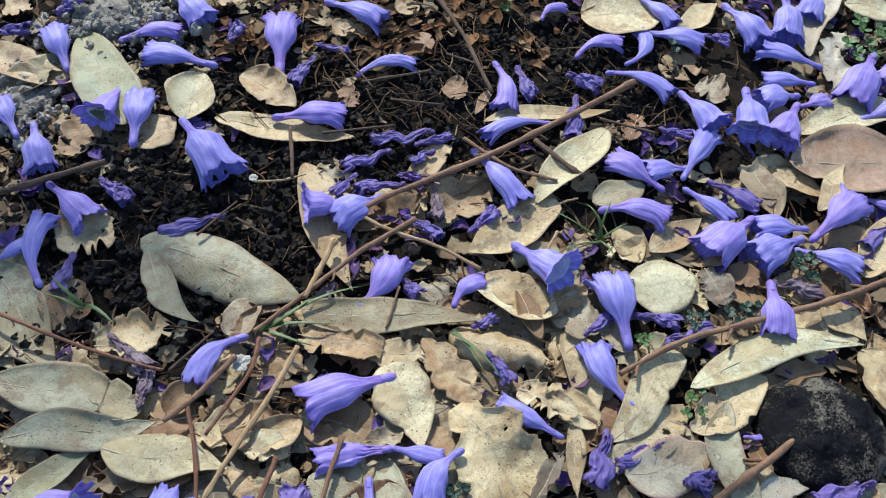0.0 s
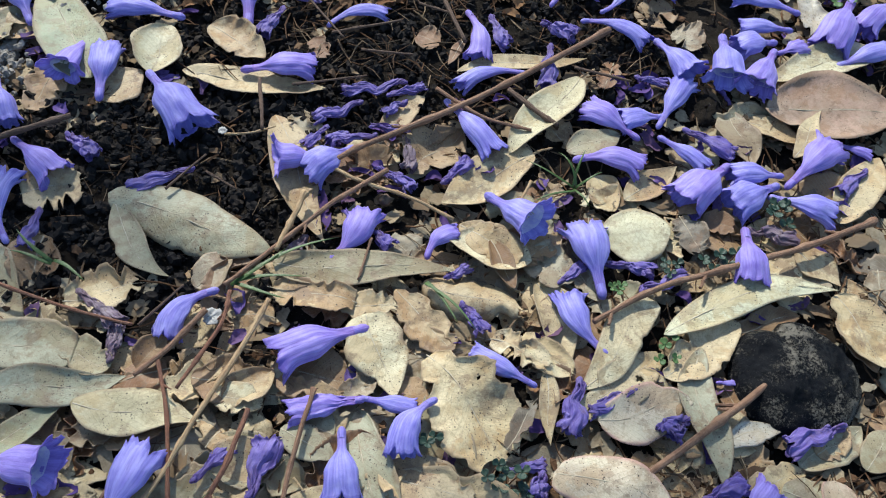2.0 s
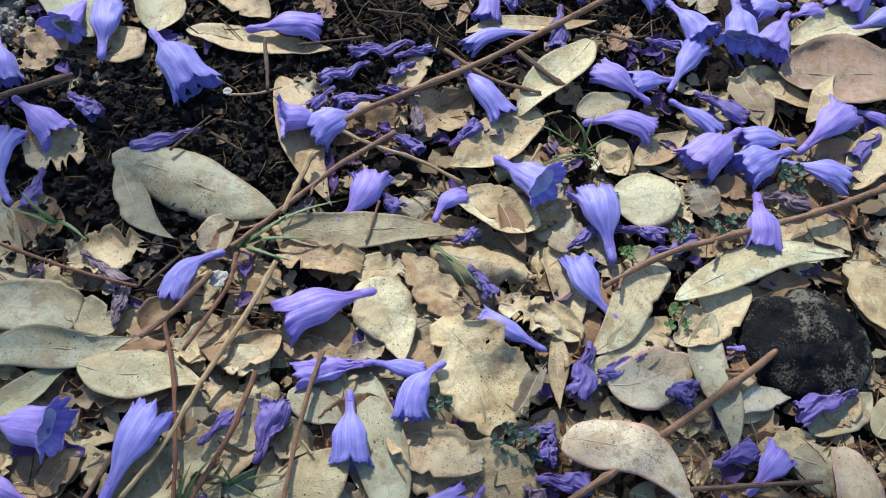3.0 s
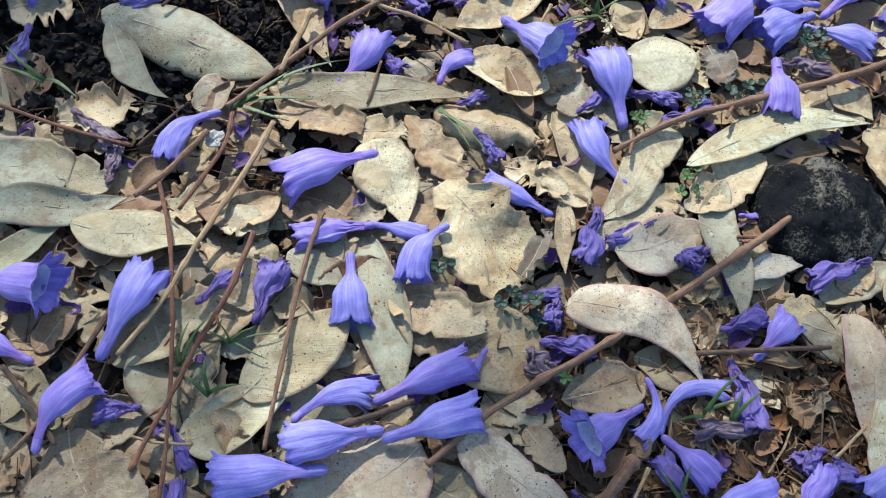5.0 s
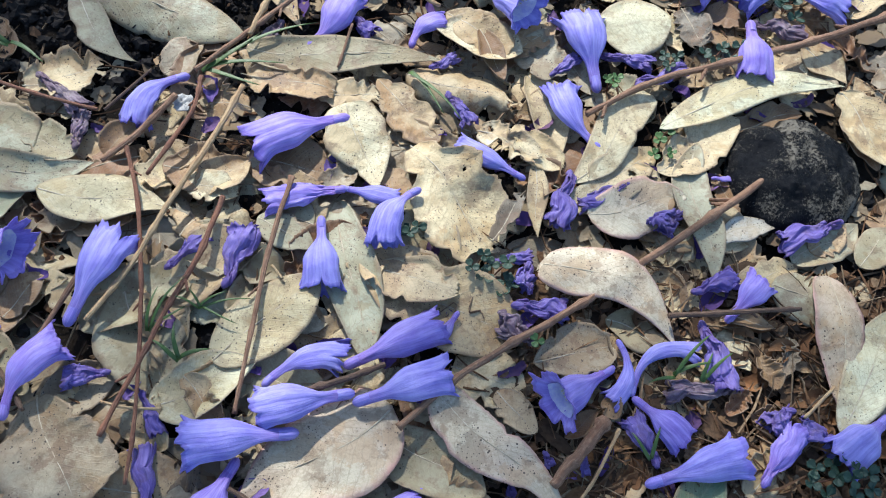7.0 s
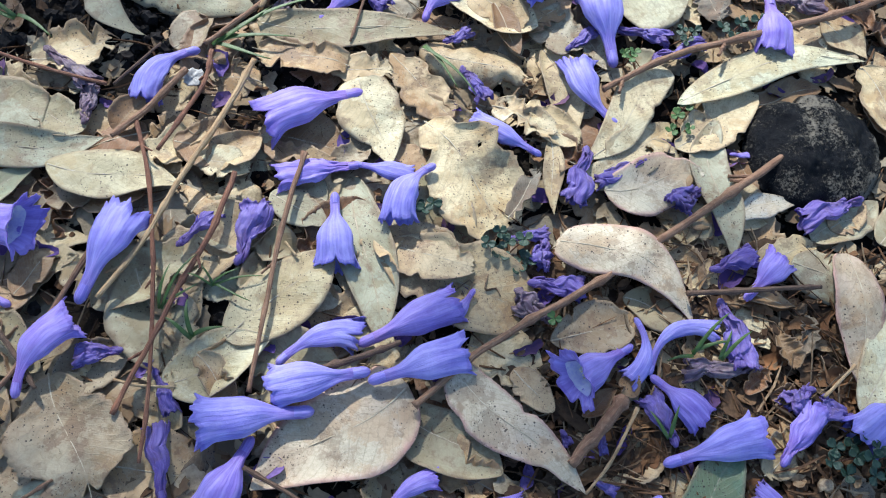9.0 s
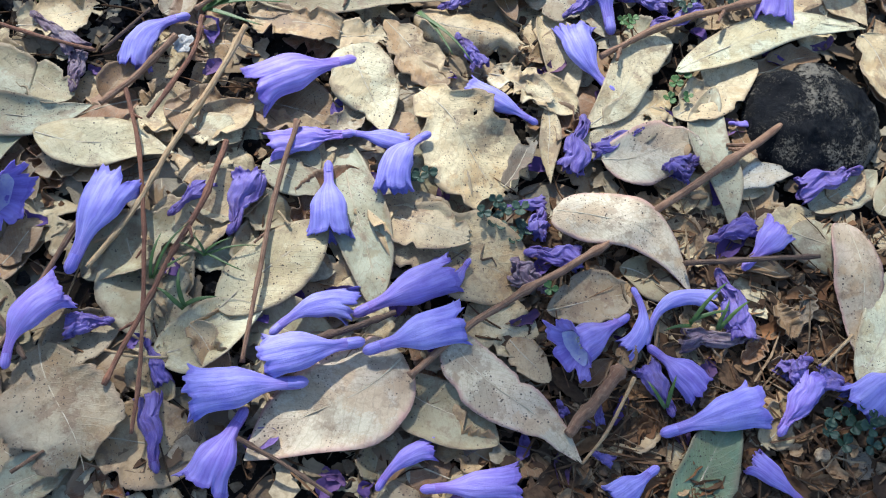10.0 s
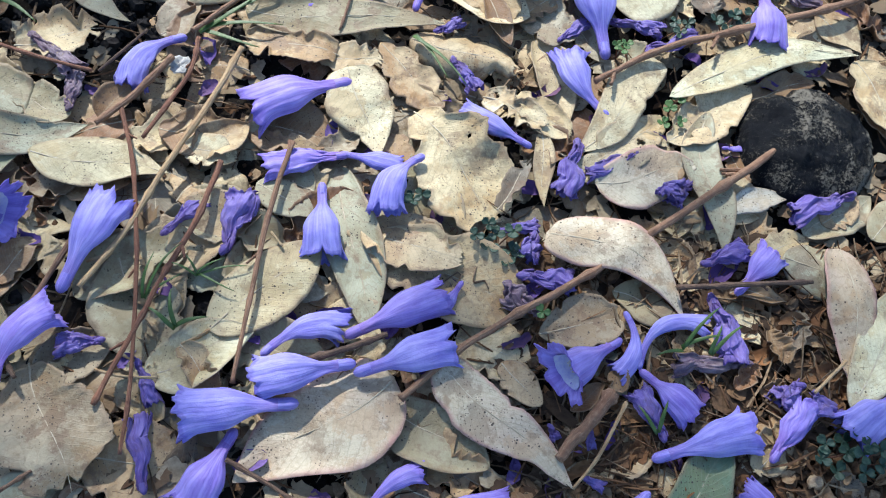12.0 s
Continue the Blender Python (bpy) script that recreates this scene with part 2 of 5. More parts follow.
LEAF = {
    "tan": leaf_material("tan", (0.56, 0.455, 0.27), (0.42, 0.295, 0.155), 0.9),
    "cream": leaf_material("cream", (0.67, 0.60, 0.385), (0.54, 0.435, 0.25), 0.7),
    "pale": leaf_material("pale", (0.65, 0.62, 0.415), (0.54, 0.49, 0.30), 0.5),
    "white": leaf_material("white", (0.62, 0.62, 0.57), (0.54, 0.53, 0.45), 0.25),
    "olive": leaf_material("olive", (0.42, 0.415, 0.29), (0.33, 0.30, 0.185), 0.7),
    "green": leaf_material("green", (0.31, 0.37, 0.25), (0.38, 0.41, 0.27), 0.5),
    "leafgreen": leaf_material("leafgreen", (0.15, 0.225, 0.12), (0.21, 0.275, 0.155), 0.3, 0.4, (0.36, 0.38, 0.22)),
    "brown": leaf_material("brown", (0.38, 0.255, 0.13), (0.25, 0.155, 0.075), 1.0),
    "rust": leaf_material("rust", (0.31, 0.165, 0.075), (0.19, 0.095, 0.045), 1.0),
    "pink": leaf_material("pink", (0.54, 0.44, 0.34), (0.46, 0.38, 0.27), 0.7, edge=(0.47, 0.22, 0.19)),
    "pinkcream": leaf_material("pinkcream", (0.62, 0.555, 0.39), (0.55, 0.45, 0.325), 0.6, edge=(0.50, 0.24, 0.22)),
    "red": leaf_material("red", (0.42, 0.27, 0.195), (0.35, 0.24, 0.16), 0.7),
    "grey": leaf_material("grey", (0.25, 0.22, 0.165), (0.15, 0.125, 0.09), 1.0),
    "greybrown": leaf_material("greybrown", (0.43, 0.38, 0.27), (0.31, 0.25, 0.16), 0.9),
}
LEAF_WORDS = {
    "tan": "dry tan", "cream": "dry cream-coloured", "pale": "pale yellow dry", "white": "bleached whitish dry", "olive": "dull olive-cream dry",
    "green": "faded grey-green dry", "leafgreen": "soft green fallen", "brown": "crumpled brown dead", "rust": "small rusty brown dead",
    "pink": "pinkish beige dry", "pinkcream": "cream dry pink-edged", "red": "reddish brown dry", "grey": "dark grey decayed", "greybrown": "grey-brown weathered",
}
PETAL = {
    "blue": petal_material("blue", (0.275, 0.24, 0.73), (0.42, 0.39, 0.84), (0.145, 0.105, 0.50)),
    "violet": petal_material("violet", (0.30, 0.215, 0.69), (0.41, 0.335, 0.80), (0.17, 0.09, 0.45)),
    "wilted": petal_material("wilted", (0.15, 0.10, 0.40), (0.26, 0.20, 0.54), (0.075, 0.035, 0.20), 0.6),
    "brown": petal_material("brown", (0.235, 0.16, 0.22), (0.33, 0.26, 0.27), (0.105, 0.06, 0.09), 1.0),
}
BARK = {
    "twig": bark_material("bark_twig", (0.30, 0.165, 0.092), (0.17, 0.085, 0.046), (0.42, 0.28, 0.17)),
    "twigpale": bark_material("bark_pale", (0.52, 0.36, 0.185), (0.36, 0.22, 0.105), (0.62, 0.48, 0.28)),
    "twigdark": bark_material("bark_dark", (0.14, 0.08, 0.048), (0.075, 0.043, 0.028), (0.26, 0.165, 0.10)),
    "twigred": bark_material("bark_red", (0.25, 0.105, 0.055), (0.15, 0.062, 0.036), (0.38, 0.20, 0.11)),
}
BARK_WORDS = {"twig": "dry brown twig", "twigpale": "thin straw-coloured dry stalk", "twigdark": "dark brown dry twig", "twigred": "slender reddish brown leaf stalk"}
SOIL = soil_material()
CLOD = bits_material("clods", (0.022, 0.019, 0.017), (0.028, 0.024, 0.020), (0.052, 0.041, 0.032), (0.018, 0.016, 0.015), (0.036, 0.030, 0.026))
CRUMB = bits_material("crumbs", (0.10, 0.055, 0.028), (0.22, 0.12, 0.06), (0.07, 0.042, 0.026), (0.34, 0.25, 0.15), (0.15, 0.085, 0.045))
FRAGMENT = bits_material("fragments", (0.36, 0.27, 0.155), (0.48, 0.39, 0.25), (0.20, 0.13, 0.07), (0.42, 0.36, 0.24), (0.24, 0.16, 0.09), (0.14, 0.09, 0.055), (0.52, 0.45, 0.30))
RIB = plain_material("midrib", (0.58, 0.51, 0.36), (0.40, 0.31, 0.19), 200, 0.6)
THROAT = plain_material("petal_throat", (0.80, 0.79, 0.90), (0.50, 0.46, 0.82), 160, 0.5)
STAMEN = plain_material("stamen_white", (0.75, 0.72, 0.62), (0.5, 0.42, 0.3), 300, 0.5)
GRASS = plain_material("grass_green", (0.085, 0.15, 0.03), (0.05, 0.09, 0.02), 150, 0.45)
CLOVER = plain_material("clover_green", (0.10, 0.18, 0.04), (0.05, 0.11, 0.03), 220, 0.5)
CLOVER_DARK = plain_material("clover_dark", (0.03, 0.065, 0.035), (0.018, 0.04, 0.022), 220, 0.45)
SHELL = plain_material("snail_shell", (0.50, 0.38, 0.22), (0.22, 0.13, 0.07), 350, 0.4)
SEED = plain_material("seed_brown", (0.16, 0.10, 0.06), (0.07, 0.045, 0.03), 350, 0.6)
LICHEN = plain_material("lichen_grey", (0.55, 0.54, 0.50), (0.38, 0.36, 0.33), 500, 0.85)


# ---- builders ----
def grid_mesh(name, rows, uvs, closed=False):
    """A mesh from rows of points, quads between neighbours, with texture coordinates; closed: each row is a ring."""
    n, m = len(rows), len(rows[0])
    faces, loops = [], []
    for i in range(n - 1):
        for j in range(m if closed else m - 1):
            k = (j + 1) % m
            faces.append((i * m + j, i * m + k, (i + 1) * m + k, (i + 1) * m + j))
            loops += [(uvs[i][0], uvs[0][1][j]), (uvs[i][0], uvs[0][1][j + 1]), (uvs[i + 1][0], uvs[0][1][j + 1]), (uvs[i + 1][0], uvs[0][1][j])]
    mesh = bpy.data.meshes.new(name)
    mesh.from_pydata([tuple(p) for row in rows for p in row], [], faces)
    layer = mesh.uv_layers.new(name="UVMap")
    layer.data.foreach_set("uv", np.array(loops, dtype=np.float32).ravel())
    mesh.polygons.foreach_set("use_smooth", [True] * len(faces))
    mesh.update()
    return mesh


def part(name, mesh, material, parent, label="", thick=0.0):
    ob = new(name, mesh)
    if not mesh.materials:
        mesh.materials.append(material)
    ob.parent = parent
    if label:
        tagged(ob, label)
    if thick:
        solid = ob.modifiers.new("thickness", "SOLIDIFY")
        solid.thickness, solid.offset = thick, -1.0
    return ob


def smooth(a, b, x):
    x = min(1.0, max(0.0, (x - a) / (b - a)))
    return x * x * (3 - 2 * x)


def tube_mesh(name, points, radius, sides=8, rough=0.12, seed=0, taper=0.35):
    """A knobbly round stick along a smooth line through the points."""
    pts = [Vector(p) for p in points]
    line = []
    for i in range(len(pts) - 1):
        a, b, c, d = pts[max(i - 1, 0)], pts[i], pts[i + 1], pts[min(i + 2, len(pts) - 1)]
        for k in range(8):
            s = k / 8
            line.append(0.5 * (2 * b + (c - a) * s + (2 * a - 5 * b + 4 * c - d) * s * s + (3 * b - a - 3 * c + d) * s ** 3))
    line.append(pts[-1])
    rows, uvs = [], []
    angles = [2 * math.pi * j / sides for j in range(sides)]
    total = len(line) - 1
    for i, p in enumerate(line):
        way = (line[min(i + 1, total)] - line[max(i - 1, 0)]).normalized()
        x = way.cross(Vector((0, 0, 1)))
        x = x.normalized() if x.length > 1e-4 else Vector((1, 0, 0))
        y = x.cross(way)
        s = i / total
        r = radius * (1 - taper * s) * (1 + rough * noise.noise(Vector((i * 0.55, seed * 7.1, 0))))
        knot = 1 + 0.45 * max(0.0, math.sin(i * 0.78 + seed)) ** 12
        centre = p + 0.35 * radius * Vector((noise.noise(Vector((i * 0.3, seed, 1))), noise.noise(Vector((i * 0.3, seed, 5))), 0))
        rows.append([centre + r * knot * (1 + rough * noise.noise(Vector((i * 0.4, math.cos(a) * 2, math.sin(a) * 2 + seed)))) * (math.cos(a) * x + math.sin(a) * y) for a in angles])
        uvs.append((s, [a / (2 * math.pi) for a in angles] + [1.0]))
    for end in (0, -1):
        middle = sum(rows[end], Vector()) / sides
        cap = [middle.lerp(q, 0.05) for q in rows[end]]
        rows.insert(0, cap) if end == 0 else rows.append(cap)
        uvs.insert(0, uvs[0]) if end == 0 else uvs.append(uvs[-1])
    mesh = grid_mesh(name, rows, uvs, closed=True)
    return mesh


FLOWER_NO = [0]


def flower(x0, y0, x1, y1, width, arch=0.03, bend=0.0, roll=0.0, lobes=0.5, gape=0.1, wilt=0.0, col="", throat=0, lift=0.0, up=0.0):
    """A fallen trumpet flower: its knobbed foot at (x0, y0), its mouth reaching (x1, y1)."""
    FLOWER_NO[0] += 1
    seed = FLOWER_NO[0]
    rnd = random.Random(seed * 31)
    a, b = Vector((x0, y0, 0.0)), Vector((x1, y1, 0.0))
    length = (b - a).length
    way = (b - a).normalized()
    side = Vector((-way.y, way.x, 0))
    r = width / 2
    flat = (0.58 + 0.14 * gape) if wilt < 0.3 else 0.55
    z0, z1 = 0.0046 + lift, r * flat + 0.0022 + lift + up
    kind = col or ("wilted" if wilt >= 0.35 else rnd.choice(("blue", "blue", "violet")))
    material = PETAL[kind]
    words = {"blue": "fresh lavender-blue trumpet flower fallen on leaf litter", "violet": "violet trumpet flower fallen on leaf litter",
             "wilted": "shrivelled dark purple trumpet flower on the litter", "brown": "withered brownish mauve trumpet flower on the litter"}[kind]
    centre = (a + b) / 2
    thing = tagged(new("fallen_flower"), words, "flower", "fallen flowers", "")
    thing.location = (centre.x, centre.y, 0)
    a, b = a - centre, b - centre
    body = (0.80 - 0.05 * lobes) if lobes > 0.05 else 0.97
    sides, steps = 70, 16
    spin = radians(roll) + rnd.uniform(-0.6, 0.6)
    drop = 1.0 - 0.75 * wilt
    neck = (0.085 + 0.035 * rnd.random()) * width + 0.0006
    belly_at = rnd.uniform(0.54, 0.68)
    pleat = rnd.uniform(0.03, 0.06) + 0.08 * wilt
    limp = 0.95 * (1 - min(1.0, gape * 1.3)) * (1 - wilt)
    pinch = rnd.uniform(-0.05, 0.06)

    def spine(s):
        p = a.lerp(b, s)
        p += side * (bend * length * 4 * s * (1 - s))
        p.z = z0 + (z1 - up - z0) * smooth(0.0, 0.6, s) + up * s ** 2.6 + arch * length * 4 * s * (1 - s) * drop
        if wilt > 0.3:
            p += wilt * 0.13 * length * Vector((noise.noise(Vector((s * 3.4, seed, 0))), noise.noise(Vector((s * 3.4, seed, 4))), 0.35 * noise.noise(Vector((s * 3.4, seed, 9)))))
        return p

    def frame_at(s):
        t = (spine(s + 0.02) - spine(s - 0.02)).normalized()
        x = Vector((0, 0, 1)).cross(t).normalized()
        return t, x, t.cross(x)

    def radius(s):
        q = neck + (r - neck) * (0.88 * smooth(0.22, belly_at, s) + 0.12 * smooth(0.4, 1.0, s))
        return q * (1 - pinch * math.sin(math.pi * smooth(belly_at, 1.0, s))) * (1 + 0.25 * gape * smooth(0.6, 1.0, s))

    def point(s, th, grow=1.0, out=0.0):
        t, x, y = frame_at(min(s, 1.0))
        p = spine(min(s, 1.0)) + t * max(0.0, s - 1.0) * length
        groove = 1 - abs(math.cos(5 * th + spin + 0.35 * noise.noise(Vector((math.cos(th) * 0.9, math.sin(th) * 0.9 + seed * 2.2, s * 1.5)))))
        ridge = 1 + pleat * (0.35 - 1.1 * groove ** 3) * smooth(0.24, 0.6, s) * (1 - 0.5 * smooth(0.75, 1.0, s)) + 0.03 * math.cos(3 * th + seed)
        q = radius(min(s, 0.98)) * ridge * grow + out
        v = x * (q * math.cos(th)) + y * (q * flat * math.sin(th) * (1 if math.sin(th) > 0 else 0.8))
        n = noise.noise_vector(Vector((math.cos(th) * 1.3 + seed, math.sin(th) * 1.3, s * 4)))
        n2 = noise.noise_vector(Vector((math.cos(th) * 3 + seed, math.sin(th) * 3, s * 11)))
        near = smooth(0.05, 0.3, s)
        p = p + v + n * (0.09 * near + 0.46 * wilt) * r + n2 * (0.022 * near + 0.30 * wilt) * r
        p.z -= limp * smooth(0.70, 1.12, s) * r * flat
        p.z = max(p.z, 0.0004 + lift + 0.0003 * (1 + math.sin(th)))
        return p

    # foot, tube and lobes
    ths = [2 * math.pi * j / sides for j in range(sides)]
    vs = [j / sides + spin / (10 * math.pi) for j in range(sides + 1)]
    ss = [0.03 + (body - 0.03) * (k / steps) for k in range(steps + 1)]
    rows = [[point(s, th) for th in ths] for s in ss]
    us = list(ss)
    if lobes > 0.05:
        reach = ((1.0 - body) + 0.05 * lobes) * (1 - 0.35 * gape)
        size = [0.84 + 0.26 * rnd.random() for _ in range(5)]
        curl = [gape * 0.5 + (0.05 + 0.32 * lobes) * rnd.random() for _ in range(5)]
        for i in range(1, 9):
            f = i / 8
            row = []
            for th in ths:
                k = (th - spin) * 5 / (2 * math.pi)
                which, g = int(math.floor(k)) % 5, 2 * (k - math.floor(k)) - 1
                tip = math.sqrt(max(0.0, 1 - abs(g) ** 3.5))
                e = f * (0.38 + 0.62 * tip * (1 - 0.10 * math.exp(-(g / 0.16) ** 2)))
                frill = noise.noise(Vector((math.cos(th) * 6, math.sin(th) * 6, seed * 1.9))) + 0.8 * noise.noise(Vector((math.cos(th) * 15, math.sin(th) * 15, seed * 1.9)))
                reached = e * reach * size[which] * (1 + 0.16 * frill * f)
                flare = curl[which] * reach * length * e * e
                crinkle = (0.10 * math.sin(g * 6 + which + seed) + 0.16 * frill) * r * f * f
                row.append(point(body + reached * (1 - 0.4 * min(1.0, curl[which]) * e), th, 1.0, flare + crinkle))
            rows.append(row)
            us.append(body + (1 - body) * f)
    mesh = grid_mesh("corolla", rows, [(s, vs) for s in us], closed=True)
    corolla = part("corolla", mesh, material, thing, "", 0.00032)
    # the rounded knob at the foot
    knob = neck * 1.01
    t, x, y = frame_at(0.03)
    foot = spine(0.03)
    rows = []
    for k in range(7):
        c = math.cos(math.pi * (1 - k / 6))
        q = knob * max(0.06, math.sin(math.pi * k / 6)) if k < 4 else neck * 0.85
        rows.append([foot + t * (knob * 1.5 * c) + (x * math.cos(th) + y * math.sin(th)) * q for th in ths[::7]])
    for row in rows:
        for p in row:
            p.z = max(p.z, 0.0004 + lift)
    mesh = grid_mesh("foot_knob", rows, [(0.25 + 0.02 * k, [j / 10 for j in range(11)]) for k in range(7)], closed=True)
    part("foot_knob", mesh, material, thing)
    if throat:
        rows = [[point(s, th, g) for th in ths] for s, g in ((body + 0.05, 0.93), (body - 0.06, 0.88), (body - 0.18, 0.80), (body - 0.32, 0.6), (body - 0.36, 0.1))]
        mesh = grid_mesh("throat", rows, [(s, vs) for s in (0.9, 0.7, 0.5, 0.3, 0.2)], closed=True)
        part("throat", mesh, THROAT, corolla, "whitish hairy flower throat")
        for k in range(4):
            th = 0.9 + k * 0.45
            p = [point(s, th, g) for s, g in ((body - 0.34, 0.5), (body - 0.18, 0.55), (body - 0.04, 0.45), (body + 0.02, 0.35))]
            part("stamen", tube_mesh("stamen", p, 0.0005, 6, 0.1, k), STAMEN, corolla, "pale stamen")
    return thing


LEAF_NO = [0]
SHAPES = {"lance": (0.44, 0.78, 0.95), "oval": (0.46, 0.58, 0.70), "round": (0.5, 0.5, 0.52), "egg": (0.36, 0.5, 0.85), "blunt": (0.55, 0.6, 0.42)}


def leaf(x0, y0, x1, y1, width, kind, z=0.0, shape="oval", bend=0.0, cup=0.1, rag=0.0, wave=0.15, pet=0, fold=None, lay=None, droop=0.0, cut=(0.0, 1.0)):
    """A fallen leaf with its foot at (x0, y0) and its tip at (x1, y1)."""
    LEAF_NO[0] += 1
    seed = LEAF_NO[0]
    rnd = random.Random(seed * 17)
    a, b = Vector((x0, y0, 0)), Vector((x1, y1, 0))
    centre = (a + b) / 2
    length = (b - a).length
    way = (b - a).normalized()
    side = Vector((-way.y, way.x, 0))
    thing = tagged(new("fallen_leaf"), LEAF_WORDS[kind] + (" broken leaf lying on the soil" if rag > 0.35 else " leaf lying in the litter"), "leaf", "fallen leaves")
    thing.location = (centre.x, centre.y, 0)
    a, b = a - centre, b - centre
    peak, p0, p1 = SHAPES[shape]
    arch = rnd.uniform(-0.01, 0.04) * length
    tilt = rnd.uniform(-0.09, 0.09) if lay is None else lay
    crease = rnd.uniform(-0.03, 0.10) if fold is None else fold
    base = z + 0.0005
    lean = (1 + rnd.uniform(-0.16, 0.16), 1 + rnd.uniform(-0.16, 0.16))
    p1 *= rnd.uniform(0.9, 1.25)
    slim = min(1.0, width / 0.018)
    tears = [max(0.0, rnd.uniform(-0.35, 0.85)) for _ in range(9)]
    # bites out of the two edges: where, how wide, how deep
    bites = [[(rnd.uniform(0.08, 0.95), rnd.uniform(0.03, 0.09), rnd.uniform(0.25, 0.8) * (0.25 + rag)) for _ in range(rnd.randint(0, 1) + int(rag * 7))] for _ in range(2)]

    def tear(x):
        """How deep the torn tip runs in at x, with straight breaks between the knots."""
        x = max(0.0, min(0.999, x)) * (len(tears) - 1)
        k = int(x)
        return tears[k] + (tears[k + 1] - tears[k]) * (x - k)

    sway = rnd.uniform(-0.045, 0.045)
    curl = (rnd.uniform(-1.0, 1.8), rnd.uniform(-1.0, 1.8))
    roll_up = rnd.uniform(-0.05, 0.10)

    def half(u):
        u = cut[0] + (cut[1] - cut[0]) * max(0.0, min(1.0, u))
        w = max(0.0, math.sin(math.pi * u ** (math.log(0.5) / math.log(peak)))) ** (p0 if u < peak else p1)
        return max(0.012, w) * width / 2

    def spot(u, v, up=0.0):
        """u along the midrib, v from -1 to 1 across."""
        p = a.lerp(b, u) + side * ((bend * 4 * u * (1 - u) + sway * math.sin(2 * math.pi * u)) * length)
        far = v > 0
        edge = lean[0 if far else 1]
        way_out = 2.0 if far else -2.0
        for at, wide, deep in bites[0 if far else 1]:
            edge -= deep * max(0.0, 1 - abs(u - at) / wide) ** 0.6
        edge += 0.13 * noise.noise(Vector((u * 3.2, way_out, seed * 2.0))) + 0.03 * noise.noise(Vector((u * 9, way_out, seed * 2.0)))
        edge += (0.012 + 0.16 * rag) * noise.noise(Vector((u * 38, way_out, seed * 2.0)))
        w = half(u) * max(0.1, edge) * v
        p += side * w
        q = abs(v)
        at = Vector((p.x, p.y, seed * 0.31))
        dz = cup * q * q * half(u) + crease * q * half(u) + arch * math.sin(math.pi * u) + tilt * w
        dz += curl[0 if far else 1] * max(0.0, q - 0.55) ** 2 * half(u) * (0.5 + noise.noise(Vector((u * 2.5, way_out, seed))))
        dz += roll_up * max(0.0, u - 0.7) ** 2 * length * 4 - droop * max(0.0, u - 0.45) ** 2 * length * 3.3
        dz += slim * (0.06 + wave) * 0.013 * noise.noise(at * 30)
        dz += slim * (0.0010 + 0.0014 * rag) * noise.noise(at * 78)
        dz -= slim * (0.0005 + 0.0008 * rag) * abs(noise.noise(at * 130 + Vector((7, 3, 1))))
        dz += (0.0001 + 0.0003 * rag) * noise.noise(at * 320)
        p.z = max(base + dz + up, -0.004)
        return p

    nu, nv = (50, 18) if rag > 0.15 else (42, 16)
    us = [i / nu for i in range(nu + 1)]
    if rag > 0.3:      # torn off short of the tip
        us = [0.04 + u * 0.9 for u in us]
    rows = []
    for i, u in enumerate(us):
        row = []
        for j in range(nv + 1):
            v = 2 * j / nv - 1
            uu = u
            if rag and i >= nu - 6:
                uu = u - rag * 0.22 * (0.25 + 1.3 * tear((v + 1) / 2)) * (i - nu + 7) / 7
            row.append(spot(uu, v))
        rows.append(row)
    mesh = grid_mesh("blade", rows, [(u, [j / nv for j in range(nv + 1)]) for u in us])
    if rag > 0.25:     # holes eaten or rotted through
        bm = bmesh.new()
        bm.from_mesh(mesh)
        gone = [f for f in bm.faces if noise.noise(f.calc_center_median() * 130 + Vector((seed * 5.1, 0, 0))) > 0.74 - 0.14 * rag]
        bmesh.ops.delete(bm, geom=gone, context="FACES")
        bm.to_mesh(mesh)
        bm.free()
    blade = part("blade", mesh, LEAF[kind], thing, "", 0.00025)
    if shape != "round" and length > 0.02:
        rib = [spot(0.02 + 0.93 * k / 6, 0.0, 0.0001) for k in range(7)]
        part("midrib", tube_mesh("midrib", rib, 0.00036, 6, 0.05, seed, 0.75), RIB, blade, "thin raised midrib")
    if pet:
        foot = spot(0.01, 0.0)
        stalk = [foot, foot - way * 0.005 + side * 0.0008, foot - way * 0.011 + side * 0.0025]
        part("petiole", tube_mesh("petiole", stalk, 0.0008, 6, 0.1, seed), BARK["twigpale"], thing, "thin leaf stalk")
    return thing


TWIG_NO = [0]


